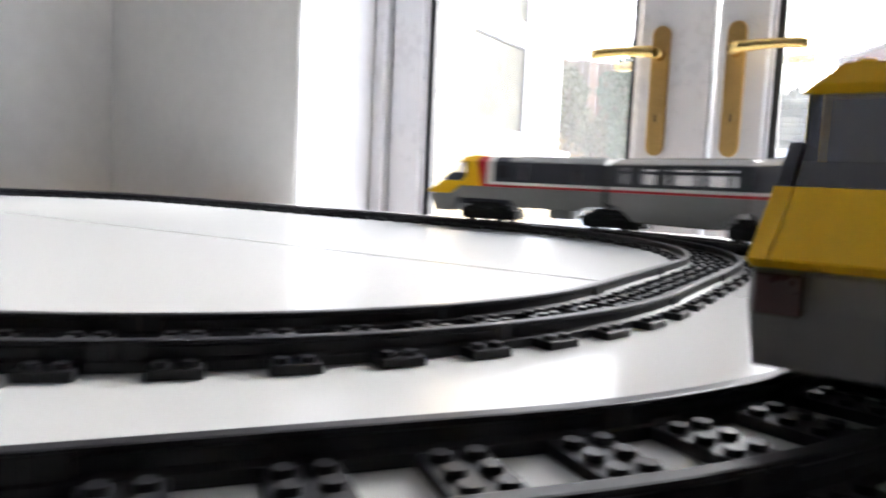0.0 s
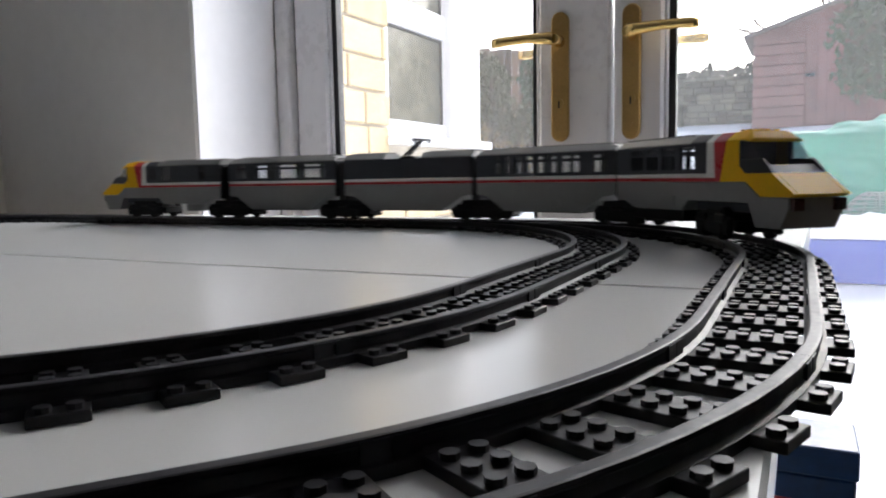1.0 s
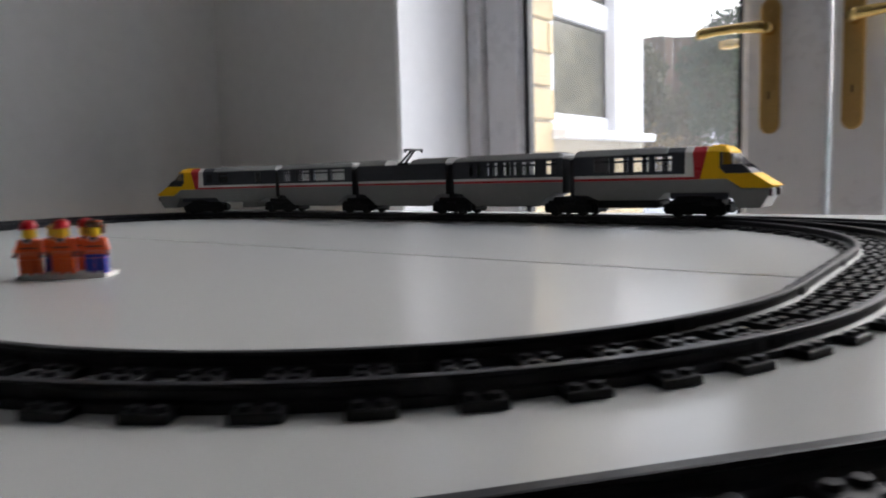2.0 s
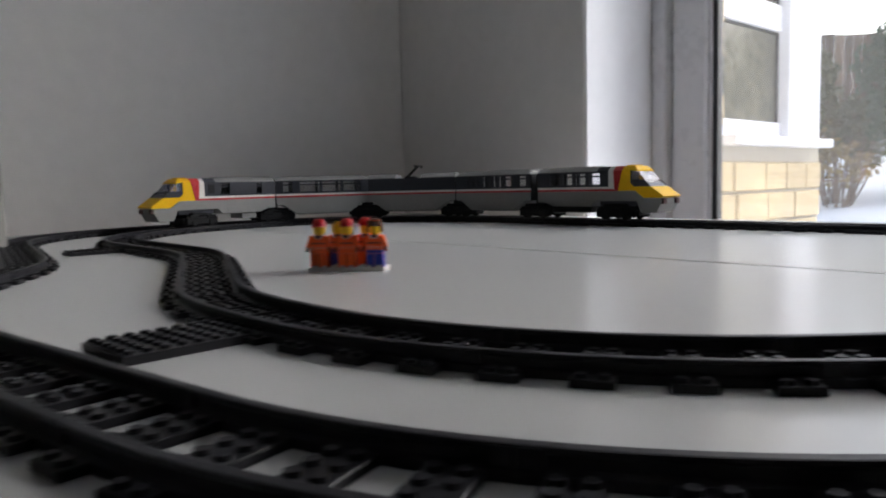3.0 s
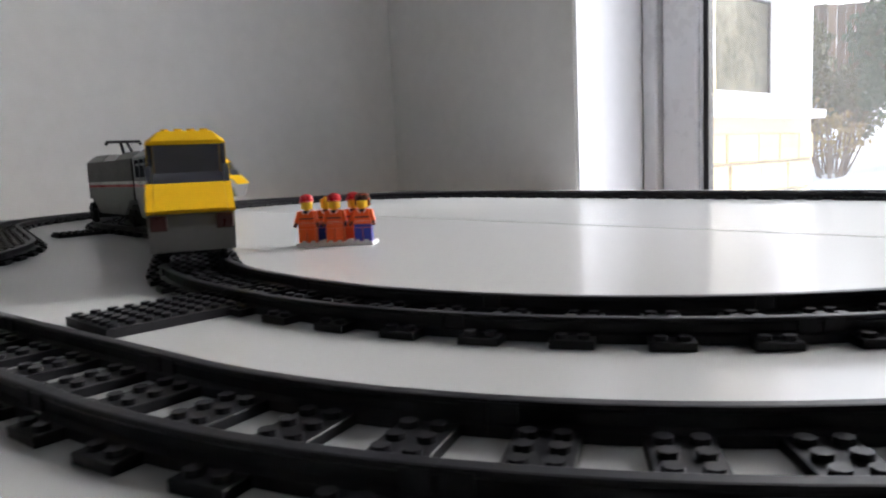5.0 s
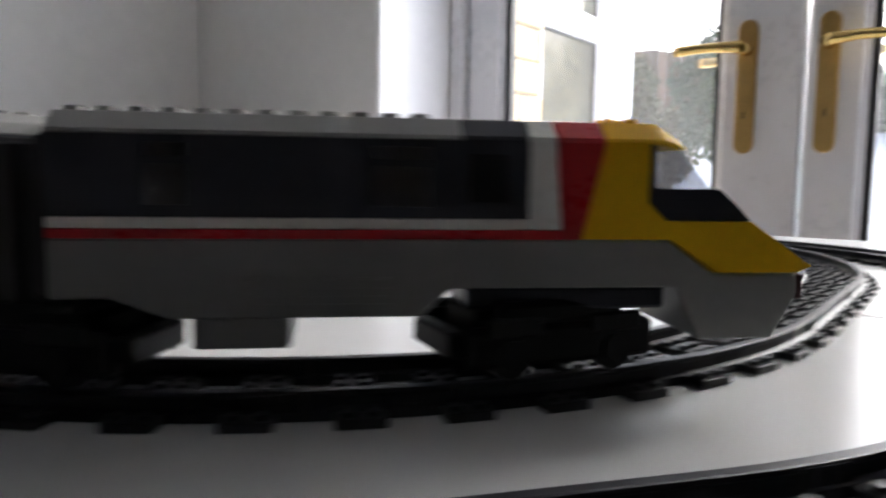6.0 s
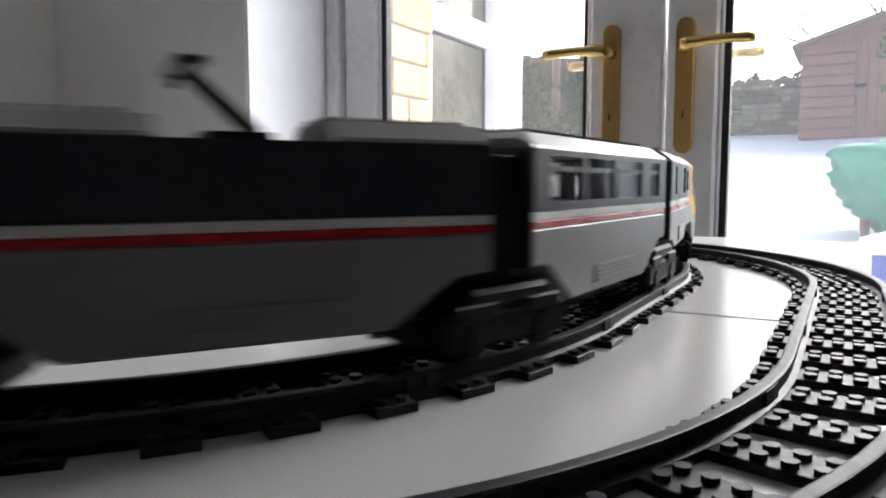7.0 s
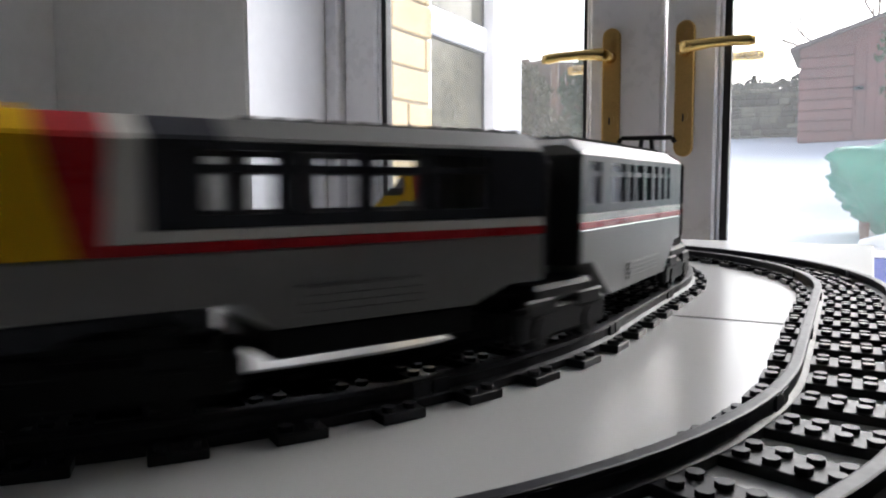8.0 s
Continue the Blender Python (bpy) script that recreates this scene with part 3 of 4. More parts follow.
    boxes("end_plate", M_BLACK, car, (a - 0.002, a, -0.0238, 0.0238, 0.045, 0.0975), label="black end plate", bevel=0.0004)
    boxes("cab_bulkhead", M_BLACK, car, (0.147, 0.15, -q, q, 0.066, 0.0985))
    for y in (-0.023, 0.0135):
        boxes("buffer_recess", M_BUFFER, car, (0.2195, 0.2255, y, y + 0.0095, 0.0425, 0.0493), bevel=0.0005)
    bm = bmesh.new()
    loft(bm, [[(x, y, z) for y, z in ((-w, 0.0985), (w, 0.0985), (w - 0.001, 0.1), (0.016, 0.1052), (-0.016, 0.1052), (-w + 0.001, 0.1))] for x in (a, 0.11)])
    part("roof", bm, M_LGREY, car, "light grey sloped roof", 0.0004)
    bm = bmesh.new()
    loft(bm, [[(x, y, z) for y, z in ((-w, 0.0985), (w, 0.0985), (w - 0.001, 0.1), (0.016, 0.1052), (-0.016, 0.1052), (-w + 0.001, 0.1))] for x in (0.1102, 0.1278)])
    part("roof_panel", bm, M_DGREY, car, "dark slate roof panel", 0.0004)
    roof_studs(car, M_LGREY, a, 0.11, 0.1052, (-0.012, -0.004, 0.004, 0.012))
    roof_studs(car, M_YELLOW, 0.148, 0.172, 0.1052, (-0.012, -0.004, 0.004, 0.012))
    louvres(car, 0.055, 0.092, 0.041, 0.049, M_LGREY, 4)
    if louvre:
        louvres(car, 0.112, 0.122, 0.073, 0.093, M_BLACK, 8)
    if louvre:
        boxes("fuel_box", M_LGREY, car, (0.041, 0.066, -0.02, 0.02, 0.0275, 0.0384), bevel=0.001)
    else:
        boxes("underframe", M_BOGIE, car, (0.034, 0.1, -0.0225, 0.0225, 0.0285, 0.0384), label="black underframe", bevel=0.001)
    boxes("step_plate", M_DGREY, car, (0.112, 0.18, -0.02, 0.02, 0.0395, 0.0458), bevel=0.001)
    settle(car, True)
    return car, add_bogie(car, NOSE_BOGIE)


NOSE_BOGIE = 0.17
head, head_bogie = power_car("yellow nosed grey toy power car leading the train on the track", [(0.03, 0.012), (0.086, 0.017)])
boxes("motor_block", M_BLACK, head, (0.014, 0.15, -0.0195, 0.0195, 0.063, 0.087), bevel=0.001)
tail, tail_bogie = power_car("yellow nosed grey toy power car at the rear of the train", [(0.03, 0.0195), (0.0525, 0.018), (0.0735, 0.019), (0.0965, 0.0195)], False)
joint_bogie = add_bogie(tail, 0.0)
coach_a, bogie_a = coach("grey toy coach with clear windows and a red stripe", [(0.023, 0.0365), (0.0635, 0.0385), (0.1055, 0.0405), (0.159, 0.020)])
coach_b, bogie_b = coach("windowless grey toy coach with a raised black pantograph", [], True)
coach_c, bogie_c = coach("grey toy coach with narrow clear windows and a red stripe", [(0.017, 0.0175), (0.0495, 0.024), (0.0755, 0.012), (0.0893, 0.016), (0.1082, 0.0145), (0.126, 0.0105), (0.1415, 0.009), (0.1555, 0.008)])
tagged(coach_c, "grey toy coach with a row of narrow clear windows")


# ---------------------------------------------------------------- toy figures
def toy_figure(x, y, turn, legs, helmet, label):
    bm = bmesh.new()
    slots = [M_ORANGE, legs, M_SKIN, helmet, M_DGREY, M_WHITE]

    def fill(k, before):
        bm.faces.ensure_lookup_table()
        for f in bm.faces[before:]:
            f.material_index = k
    n = 0
    for k, shapes in ((1, [(-0.0076, -0.0004, -0.004, 0.004, 0, 0.012), (0.0004, 0.0076, -0.004, 0.004, 0, 0.012), (-0.0076, 0.0076, -0.0038, 0.0038, 0.0122, 0.015)]), ):
        for s in shapes:
            box(bm, *s)
        fill(k, n)
        n = len(bm.faces)
    loft(bm, [[(-0.0076, -0.0039, 0.0152), (0.0076, -0.0039, 0.0152), (0.0076, 0.0039, 0.0152), (-0.0076, 0.0039, 0.0152)],
              [(-0.0058, -0.0039, 0.028), (0.0058, -0.0039, 0.028), (0.0058, 0.0039, 0.028), (-0.0058, 0.0039, 0.028)]])
    for sx in (-1, 1):
        cylinder(bm, (sx * 0.0068, 0, 0.0268), (sx * 0.0098, -0.003, 0.0175), 0.0024, 0.0021, 8)
    fill(0, n)
    n = len(bm.faces)
    for sx in (-1, 1):
        cylinder(bm, (sx * 0.0098, -0.003, 0.0173), (sx * 0.0102, -0.0052, 0.0145), 0.0017, n=8)
    box(bm, -0.0062, 0.0062, -0.0042, -0.0039, 0.0205, 0.0218)
    fill(4, n)
    n = len(bm.faces)
    cylinder(bm, (0, 0, 0.028), (0, 0, 0.0292), 0.003, n=10)
    cylinder(bm, (0, 0, 0.0292), (0, 0, 0.0375), 0.0051, n=14)
    fill(2, n)
    n = len(bm.faces)
    if helmet is M_BROWNHAIR:
        # hair: a cap with side locks and an uneven crown
        loft(bm, [[(r * cos(i * pi / 6) * (1.1 if i % 3 else 0.95), r * sin(i * pi / 6) + 0.0006, z) for i in range(12)] for r, z in ((0.0056, 0.0352), (0.0064, 0.038), (0.0058, 0.0405), (0.0032, 0.042))])
        for sx in (-1, 1):
            box(bm, sx * 0.0058 - 0.0009, sx * 0.0058 + 0.0009, -0.0012, 0.004, 0.0305, 0.037)
    elif helmet is M_SKIN:
        cylinder(bm, (0, 0, 0.0375), (0, 0, 0.0392), 0.0024, n=10)
    else:
        loft(bm, [[(r * cos(i * pi / 6), r * sin(i * pi / 6), z) for i in range(12)] for r, z in ((0.0058, 0.0355), (0.0062, 0.038), (0.0054, 0.0406), (0.0036, 0.0422), (0.0012, 0.0428))])
        loft(bm, [[(r * cos(i * pi / 6), -0.0015 + 1.25 * r * sin(i * pi / 6), z) for i in range(12)] for r, z in ((0.0066, 0.0356), (0.0062, 0.0365))])
    fill(3, n)
    # white collar over the jacket
    loft(bm, [[(-0.0032, -0.0042, 0.0276), (0.0032, -0.0042, 0.0276), (0.0032, -0.0038, 0.0282), (-0.0032, -0.0038, 0.0282)], [(-0.0012, -0.0043, 0.0252), (0.0012, -0.0043, 0.0252), (0.0012, -0.0039, 0.0252), (-0.0012, -0.0039, 0.0252)]])
    n2 = len(bm.faces)
    fill(4, n2 - 6)
    n = n2
    for sx in (-1, 1):
        cylinder(bm, (sx * 0.0014, -0.0043, 0.0248), (sx * 0.0042, -0.0041, 0.0284), 0.0008, n=6)
    for z in (0.0165, 0.0178):
        box(bm, -0.0069, 0.0069, -0.0041, -0.0038, z, z + 0.0005)
    fill(5, n)
    ob = tagged(new("toy_figure", to_mesh("toy_figure", bm, slots, 0.0002)), label, "toy figure", "toy figures on a base plate")
    ob.matrix_basis = pose(x, y, 0.0032, 0, 0, turn)


FIG_X, FIG_Y, FIG_TURN = -0.655, 0.184, 40
fm = pose(FIG_X, FIG_Y, 0, 0, 0, FIG_TURN)
bm = bmesh.new()
box(bm, -0.034, 0.034, -0.012, 0.012, 0, 0.0032)
for i in range(8):
    for j in range(3):
        stud(bm, -0.028 + 0.008 * i, -0.008 + 0.008 * j, 0.0032)
base = tagged(new("base_plate", to_mesh("base_plate", bm, M_WHITE)), "small white studded plate under toy figures on the table", "plate")
base.matrix_basis = fm
for u, v, legs, hat, text in ((-0.025, -0.005, M_ORANGE, M_RED, "toy figure in orange with a red helmet"), (0.0, -0.005, M_ORANGE, M_RED, "toy figure in orange with a red helmet"),
                              (0.025, -0.005, M_BLUE, M_BROWNHAIR, "toy figure in orange jacket and blue legs, brown hair"), (-0.011, 0.0065, M_BLUE, M_SKIN, "toy figure with a yellow head and blue legs"),
                              (0.014, 0.0065, M_ORANGE, M_RED, "toy figure in orange with a red helmet")):
    p = fm @ Vector((u, v, 0))
    toy_figure(p.x, p.y, FIG_TURN, legs, hat, text)
# ---------------------------------------------------------------- other things in the room
def storage_rack():
    """Sloping side panels with rails that carry green trays, on a dark wooden side table."""
    st = tagged(new("side_table"), "dark brown wooden side table against the wall", "table")
    boxes("tabletop", M_SHELFDARK, st, (LEFT_X + 0.004, -1.06, -0.75, 0.035, -0.065, -0.036), bevel=0.002)
    for x, y in ((-1.65, -0.7), (-1.12, -0.7), (-1.65, -0.01), (-1.12, -0.06)):
        boxes("leg", M_SHELFDARK, st, (x - 0.02, x + 0.02, y - 0.02, y + 0.02, FLOOR_Z, -0.065))
    rack = tagged(new("storage_rack"), "pale wooden rack holding green plastic trays on a side table", "shelf")
    x0 = -1.61
    for y in (-0.415, 0.0):
        bm = bmesh.new()
        prism(bm, [(x0, -0.036), (x0 + 0.34, -0.036), (x0 + 0.2, 1.1), (x0, 1.1)], y, y + 0.03)
        part("side_panel", bm, M_SHELFDARK, rack)
        bm = bmesh.new()
        prism(bm, [(x0 + 0.341, -0.036), (x0 + 0.363, -0.036), (x0 + 0.223, 1.1), (x0 + 0.201, 1.1)], y - 0.001, y + 0.031)
        part("edge_strip", bm, M_SHELF, rack)
    for z in (0.085, 0.245, 0.405):
        for y in (-0.015, -0.384):
            boxes("runner", M_SHELF, rack, (x0 + 0.03, x0 + 0.345 - 0.12 * (z + 0.03), y, y + 0.014, z, z + 0.018), bevel=0.001)
        tray = tagged(new("tray"), "green plastic tray hanging in a storage rack", "tray", "trays in the rack")
        xe = x0 + 0.33 - 0.12 * (z + 0.03)
        bm = bmesh.new()
        loft(bm, [[(x0 + 0.05, -0.355, z - 0.105), (xe - 0.02, -0.355, z - 0.105), (xe - 0.02, -0.031, z - 0.105), (x0 + 0.05, -0.031, z - 0.105)],
                  [(x0 + 0.04, -0.365, z + 0.012), (xe - 0.008, -0.365, z + 0.012), (xe - 0.008, -0.02, z + 0.012), (x0 + 0.04, -0.02, z + 0.012)]])
        part("tub", bm, M_GREENBIN, tray, "", 0.006)
        boxes("rim", M_GREENBIN, tray, (x0 + 0.03, xe + 0.006, -0.369, -0.0155, z + 0.0185, z + 0.03), bevel=0.003)


storage_rack()


def card_box():
    root = tagged(new("carton"), "blue printed card box standing on the floor by the table", "box")
    a, b, c, d, top = -0.032, 0.055, 0.755, 0.84, -0.2
    boxes("body", M_BOXBLUE, root, (a, b, c, d, FLOOR_Z, top - 0.03), bevel=0.002)
    boxes("lid", M_BOXBLUE, root, (a - 0.002, b + 0.002, c - 0.002, d + 0.002, top - 0.0295, top), bevel=0.002)
    boxes("printed_panel", M_RED, root, (a + 0.015, b - 0.015, c - 0.0012, c - 0.0002, top - 0.2, top - 0.055))
    bm = bmesh.new()
    cylinder(bm, ((a + b) / 2 - 0.01, c - 0.0014, top - 0.1), ((a + b) / 2 - 0.01, c - 0.0022, top - 0.1), 0.03, n=20)
    part("printed_disc", bm, M_WHITE, root)


card_box()

# ---------------------------------------------------------------- outside
def ground_height(x, y):
    return -0.86 + max(0.0, y - 3.2) * 0.165 - max(0.0, y - 16) * 0.1 + 0.05 * noise.noise((x * 0.5, y * 0.5, 3))


def snow_ground():
    bm = bmesh.new()
    xs = [-300, -120, -50, -22] + [-14 + 0.5 * i for i in range(57)] + [22, 50, 120, 300]
    ys = [1.42, 1.6, 2.0] + [2.3 + 0.4 * i for i in range(36)] + [18, 22, 30, 60, 150, 400]
    grid = [[bm.verts.new((x, y, ground_height(x, y) if y < 30 else 0.0)) for x in xs] for y in ys]
    for r0, r1 in zip(grid, grid[1:]):
        for i in range(len(xs) - 1):
            bm.faces.new((r0[i], r0[i + 1], r1[i + 1], r1[i]))
    ob = tagged(new("ground", to_mesh("ground", bm, M_SNOW)), "snow-covered garden rising behind the house", "", "", "structure")
    for p in ob.data.polygons:
        p.use_smooth = True


snow_ground()
WX = -1.735


def house_wing():
    root = tagged(new("house_wing"), "yellow stone wing of the house with a white window", "house")
    y0, y1, yw0, yw1 = 1.46, 4.06, 2.955, 3.975
    g = -0.9
    wall = boxes("wall", M_MORTAR, root, (WX - 0.3, WX - 0.02, y0, yw0, g, 2.6), (WX - 0.3, WX - 0.02, yw0, y1, g, 0.22), (WX - 0.3, WX - 0.02, yw0, y1, 1.95, 2.6), (WX - 0.3, WX - 0.02, yw1 + 0.02, y1, 0.22, 1.95))
    rng = random.Random(4)
    for row in range(22):
        z = g + row * 0.15
        y = y0 + (0.11 if row % 2 else 0.0)
        while y < y1:
            ln = rng.choice((0.24, 0.32, 0.4))
            e = min(y + ln, y1 if not (0.1 < z + 0.07 < 1.9) else yw0)
            if e - y > 0.05 and (z + 0.14 < 0.22 or z > 1.92 or e <= yw0):
                bm = bmesh.new()
                box(bm, WX - 0.021, WX + rng.uniform(-0.004, 0.006), y + 0.006, e - 0.006, z + 0.006, z + 0.144)
                part("stone", bm, M_STONE, wall, "", 0.006)
            y += ln
    post = yw1 - 0.36
    win = boxes("window", M_UPVC, root, (WX - 0.09, WX - 0.03, yw0, yw0 + 0.05, 0.265, 1.94), (WX - 0.09, WX + 0.01, post, yw1 + 0.02, 0.265, 1.94), (WX - 0.09, WX - 0.03, yw0 + 0.05, post, 0.265, 0.345),
                (WX - 0.09, WX - 0.03, yw0 + 0.05, post, 0.8, 0.93), (WX - 0.09, WX - 0.03, yw0 + 0.05, post, 1.86, 1.94), bevel=0.006)
    # These panes carry the reflected garden in their colour.
    for z0, z1 in ((0.345, 0.8), (0.93, 1.86)):
        boxes("pane", M_REFLECTPANE, win, (WX - 0.07, WX - 0.062, yw0 + 0.05, post, z0, z1))
        boxes("gasket", M_GASKET, win, (WX - 0.062, WX - 0.05, post - 0.012, post, z0, z1), (WX - 0.062, WX - 0.05, yw0 + 0.05, post - 0.012, z1 - 0.01, z1))
    boxes("casement_edge", M_UPVC, win, (WX - 0.03, WX - 0.012, post + 0.03, post + 0.06, 0.3, 1.9), bevel=0.004)
    boxes("sill", M_UPVC, win, (WX - 0.05, WX + 0.07, yw0 - 0.02, yw1 + 0.06, 0.22, 0.264), bevel=0.006)


house_wing()


def leaf_mass(bm, centre, radii, count, size, rng):
    for _ in range(count):
        while True:
            v = Vector((rng.uniform(-1, 1), rng.uniform(-1, 1), rng.uniform(-1, 1)))
            if v.length < 1 and v.length > 0.35 + 0.3 * rng.random():
                break
        wob = 0.82 + 0.3 * noise.noise(v * 2.3 + Vector(centre))
        p = Vector(centre) + Vector((v.x * radii[0], v.y * radii[1], v.z * radii[2])) * wob
        q = Euler((rng.uniform(0, 6.3), rng.uniform(0, 6.3), rng.uniform(0, 6.3))).to_matrix()
        s = size * rng.uniform(0.6, 1.4)
        vs = [bm.verts.new(p + q @ Vector(c) * s) for c in ((-0.5, 0, 0), (0, -0.28, 0.05), (0.6, 0, 0), (0, 0.28, 0.05))]
        bm.faces.new(vs)


def evergreen(name, x, y, z, h, r, leaves, label, mat, seed, leaf=0.07):
    root = tagged(new(name), label, "shrub" if h < 2.2 else "tree")
    rng = random.Random(seed)
    g = ground_height(x, y) - 0.05
    bm = bmesh.new()
    cylinder(bm, (x, y, g), (x + 0.05, y, g + (z - g) * 1.0 + h * 0.5), 0.07, 0.03, 10)
    for i in range(9):
        a = rng.uniform(0, 6.3)
        b = g + (z - g) + h * rng.uniform(0.0, 0.5)
        cylinder(bm, (x, y, b), (x + r * 0.75 * cos(a), y + r * 0.75 * sin(a), b + h * 0.25), 0.025, 0.008, 6)
    part("trunk", bm, M_TWIG, root)
    bm = bmesh.new()
    for i in range(7):
        a = i * 2.4
        c = (x + r * 0.35 * cos(a), y + r * 0.35 * sin(a), z + h * (0.2 + 0.1 * i))
        leaf_mass(bm, c, (r * 0.68, r * 0.68, h * 0.3), leaves // 7, leaf, rng)
    part("crown", bm, mat, root)


def shed():
    root = tagged(new("shed"), "red-brown weathered wooden garden shed in the snow", "shed")
    x0, y0 = -0.76, 12.9
    z0 = 0.8
    w, d, h = 2.6, 1.8, 1.42
    g = min(ground_height(x0, y0), ground_height(x0 + w, y0), ground_height(x0, y0 + d)) - 0.1
    boxes("frame", M_SHED, root, (x0 + 0.02, x0 + w - 0.02, y0 + 0.02, y0 + d, g, z0 + h))
    bm = bmesh.new()
    prism(bm, [(x0 + 0.02, z0 + h + 0.001), (x0 + w - 0.02, z0 + h + 0.001), (x0 + w / 2, z0 + h + 0.42)], y0 + 0.02, y0 + d)
    part("gable", bm, M_SHED, root)
    n = 9
    for i in range(n):
        zz = z0 - 0.05 + i * (h + 0.05) / n
        boxes("board", M_SHED, root, (x0, x0 + 0.76, y0 - 0.03, y0 + 0.018, zz + 0.011, zz + (h + 0.05) / n - 0.011), bevel=0.008)
        boxes("board", M_SHED, root, (x0 + 1.64, x0 + w, y0 - 0.012, y0 + 0.018, zz + 0.006, zz + (h + 0.05) / n - 0.006), bevel=0.006)
    door = boxes("door", M_SHED, root, (x0 + 0.8, x0 + 1.6, y0 - 0.02, y0 + 0.018, z0 - 0.03, z0 + h + 0.1))
    for i in range(6):
        boxes("board", M_SHED, door, (x0 + 0.805 + i * 0.132, x0 + 0.92 + i * 0.132, y0 - 0.034, y0 - 0.0205, z0 - 0.02, z0 + h + 0.09), bevel=0.004)
    boxes("latch", M_GASKET, door, (x0 + 0.76, x0 + 0.9, y0 - 0.05, y0 - 0.0345, z0 + 0.72, z0 + 0.78))
    bm = bmesh.new()
    for sx in (-1, 1):
        e, c = (x0 - 0.14 if sx < 0 else x0 + w + 0.14), x0 + w / 2
        prism(bm, [(e, z0 + h - 0.05), (c, z0 + h + 0.425), (c, z0 + h + 0.475), (e, z0 + h + 0.0)], y0 - 0.15, y0 + d + 0.1)
    part("roof", bm, M_ROOF, root, "grey felt roof", 0.004)


shed()


def dry_stone_wall():
    root = tagged(new("garden_wall"), "dark mossy dry stone wall behind the garden", "wall")
    rng = random.Random(11)
    y, x0, x1, z0, h = 13.9, -2.9, -0.55, 0.85, 0.95
    boxes("core", M_HEDGE, root, (x0, x1, y + 0.03, y + 0.35, z0 - 0.3, z0 + h - 0.06))
    z = z0
    while z < z0 + h:
        hh = rng.uniform(0.07, 0.13)
        x = x0
        while x < x1:
            w = rng.uniform(0.12, 0.3)
            bm = bmesh.new()
            box(bm, x + 0.008, min(x + w, x1) - 0.008, y - rng.uniform(0, 0.05), y + 0.06, z + 0.006, z + hh - 0.006)
            part("stone", bm, M_HEDGE if rng.random() < 0.55 else M_WALLSTONE, root, "", 0.012)
            x += w
        z += hh


M_WALLSTONE = material("mossy_stone", (0.15, 0.15, 0.11), 0.95, grain=0.3, scale=8, bump=0.4, bump_scale=40, vary=0.25)
dry_stone_wall()
evergreen("laurel_bush", 0.95, 9.0, 0.75, 1.3, 0.85, 5200, "large leafy evergreen bush beside a shed", M_LEAF, 5, 0.09)
evergreen("evergreen_tree", -2.33, 7.9, 0.25, 1.45, 0.62, 6400, "dense evergreen tree standing in the snow", M_LEAF, 8, 0.07)
evergreen("evergreen_tree", -6.6, 12.6, 1.9, 1.6, 0.9, 2600, "dark evergreen tree behind the fence", M_LEAF, 9, 0.12)


evergreen("laurel_bush", -3.95, 9.3, 0.25, 1.45, 0.5, 3600, "olive green bush in front of a board fence", M_OLIVE, 15, 0.08)
evergreen("laurel_bush", -3.25, 9.0, 0.2, 0.75, 0.4, 2200, "low olive bush in front of a board fence", M_OLIVE, 16, 0.07)


def hedge():
    rng = random.Random(21)
    bm = bmesh.new()
    for i in range(9):
        leaf_mass(bm, (-2.8 + i * 0.25, 14.1, 1.45 + 0.08 * (i % 3)), (0.26, 0.2, 0.5), 620, 0.075, rng)
    cylinder(bm, (-2.0, 13.8, ground_height(-2.0, 13.8) - 0.05), (-2.0, 13.8, 1.3), 0.05, 0.03, 8)
    tagged(new("hedge", to_mesh("hedge", bm, M_HEDGE)), "dark green clipped hedge against a stone wall", "hedge")


hedge()


def fence():
    root = tagged(new("fence"), "weathered brown board fence behind bare shrubs", "fence")
    x0, y0, x1, y1 = -8.2, 12.0, -3.6, 13.6
    n = 36
    for i in range(n):
        a, b = i / n, (i + 0.985) / n
        h = 1.95 + 0.05 * noise.noise((i * 0.7, 0, 0)) - 0.35 * a
        bm = bmesh.new()
        p, q = Vector((x0 + (x1 - x0) * a, y0 + (y1 - y0) * a, 0)), Vector((x0 + (x1 - x0) * b, y0 + (y1 - y0) * b, 0))
        nrm = Vector((-(q - p).y, (q - p).x, 0)).normalized() * 0.02
        prism(bm, [tuple(v)[:2] for v in (p, q, q + nrm, p + nrm)], 0.3, 0.72 + h, "z")
        part("board", bm, M_FENCE, root)


M_FENCE = material("fence_boards", (0.19, 0.13, 0.085), 0.85, grain=0.35, scale=5, vary=0.35)
fence()


def bare_shrub(x, y, h, seed, label):
    rng = random.Random(seed)
    root = tagged(new("bare_shrub"), label, "shrub")
    bm = bmesh.new()
    g = ground_height(x, y) - 0.03
    for i in range(34):
        a, t = rng.uniform(0, 6.3), rng.uniform(0.1, 0.55)
        p = Vector((x + 0.1 * cos(a), y + 0.1 * sin(a), g))
        for k in range(4):
            q = p + Vector((cos(a) * t, sin(a) * t, 1)).normalized() * h / 4 * rng.uniform(0.7, 1.2)
            cylinder(bm, p, q, 0.012 - 0.0025 * k, 0.0095 - 0.0025 * k, 5)
            p, a = q, a + rng.uniform(-0.7, 0.7)
    part("stems", bm, M_TWIG, root)
    bm = bmesh.new()
    leaf_mass(bm, (x, y, g + h * 0.6), (h * 0.5, h * 0.5, h * 0.4), 380, 0.06, rng)
    part("dry_leaves", bm, M_DRYLEAF, root)


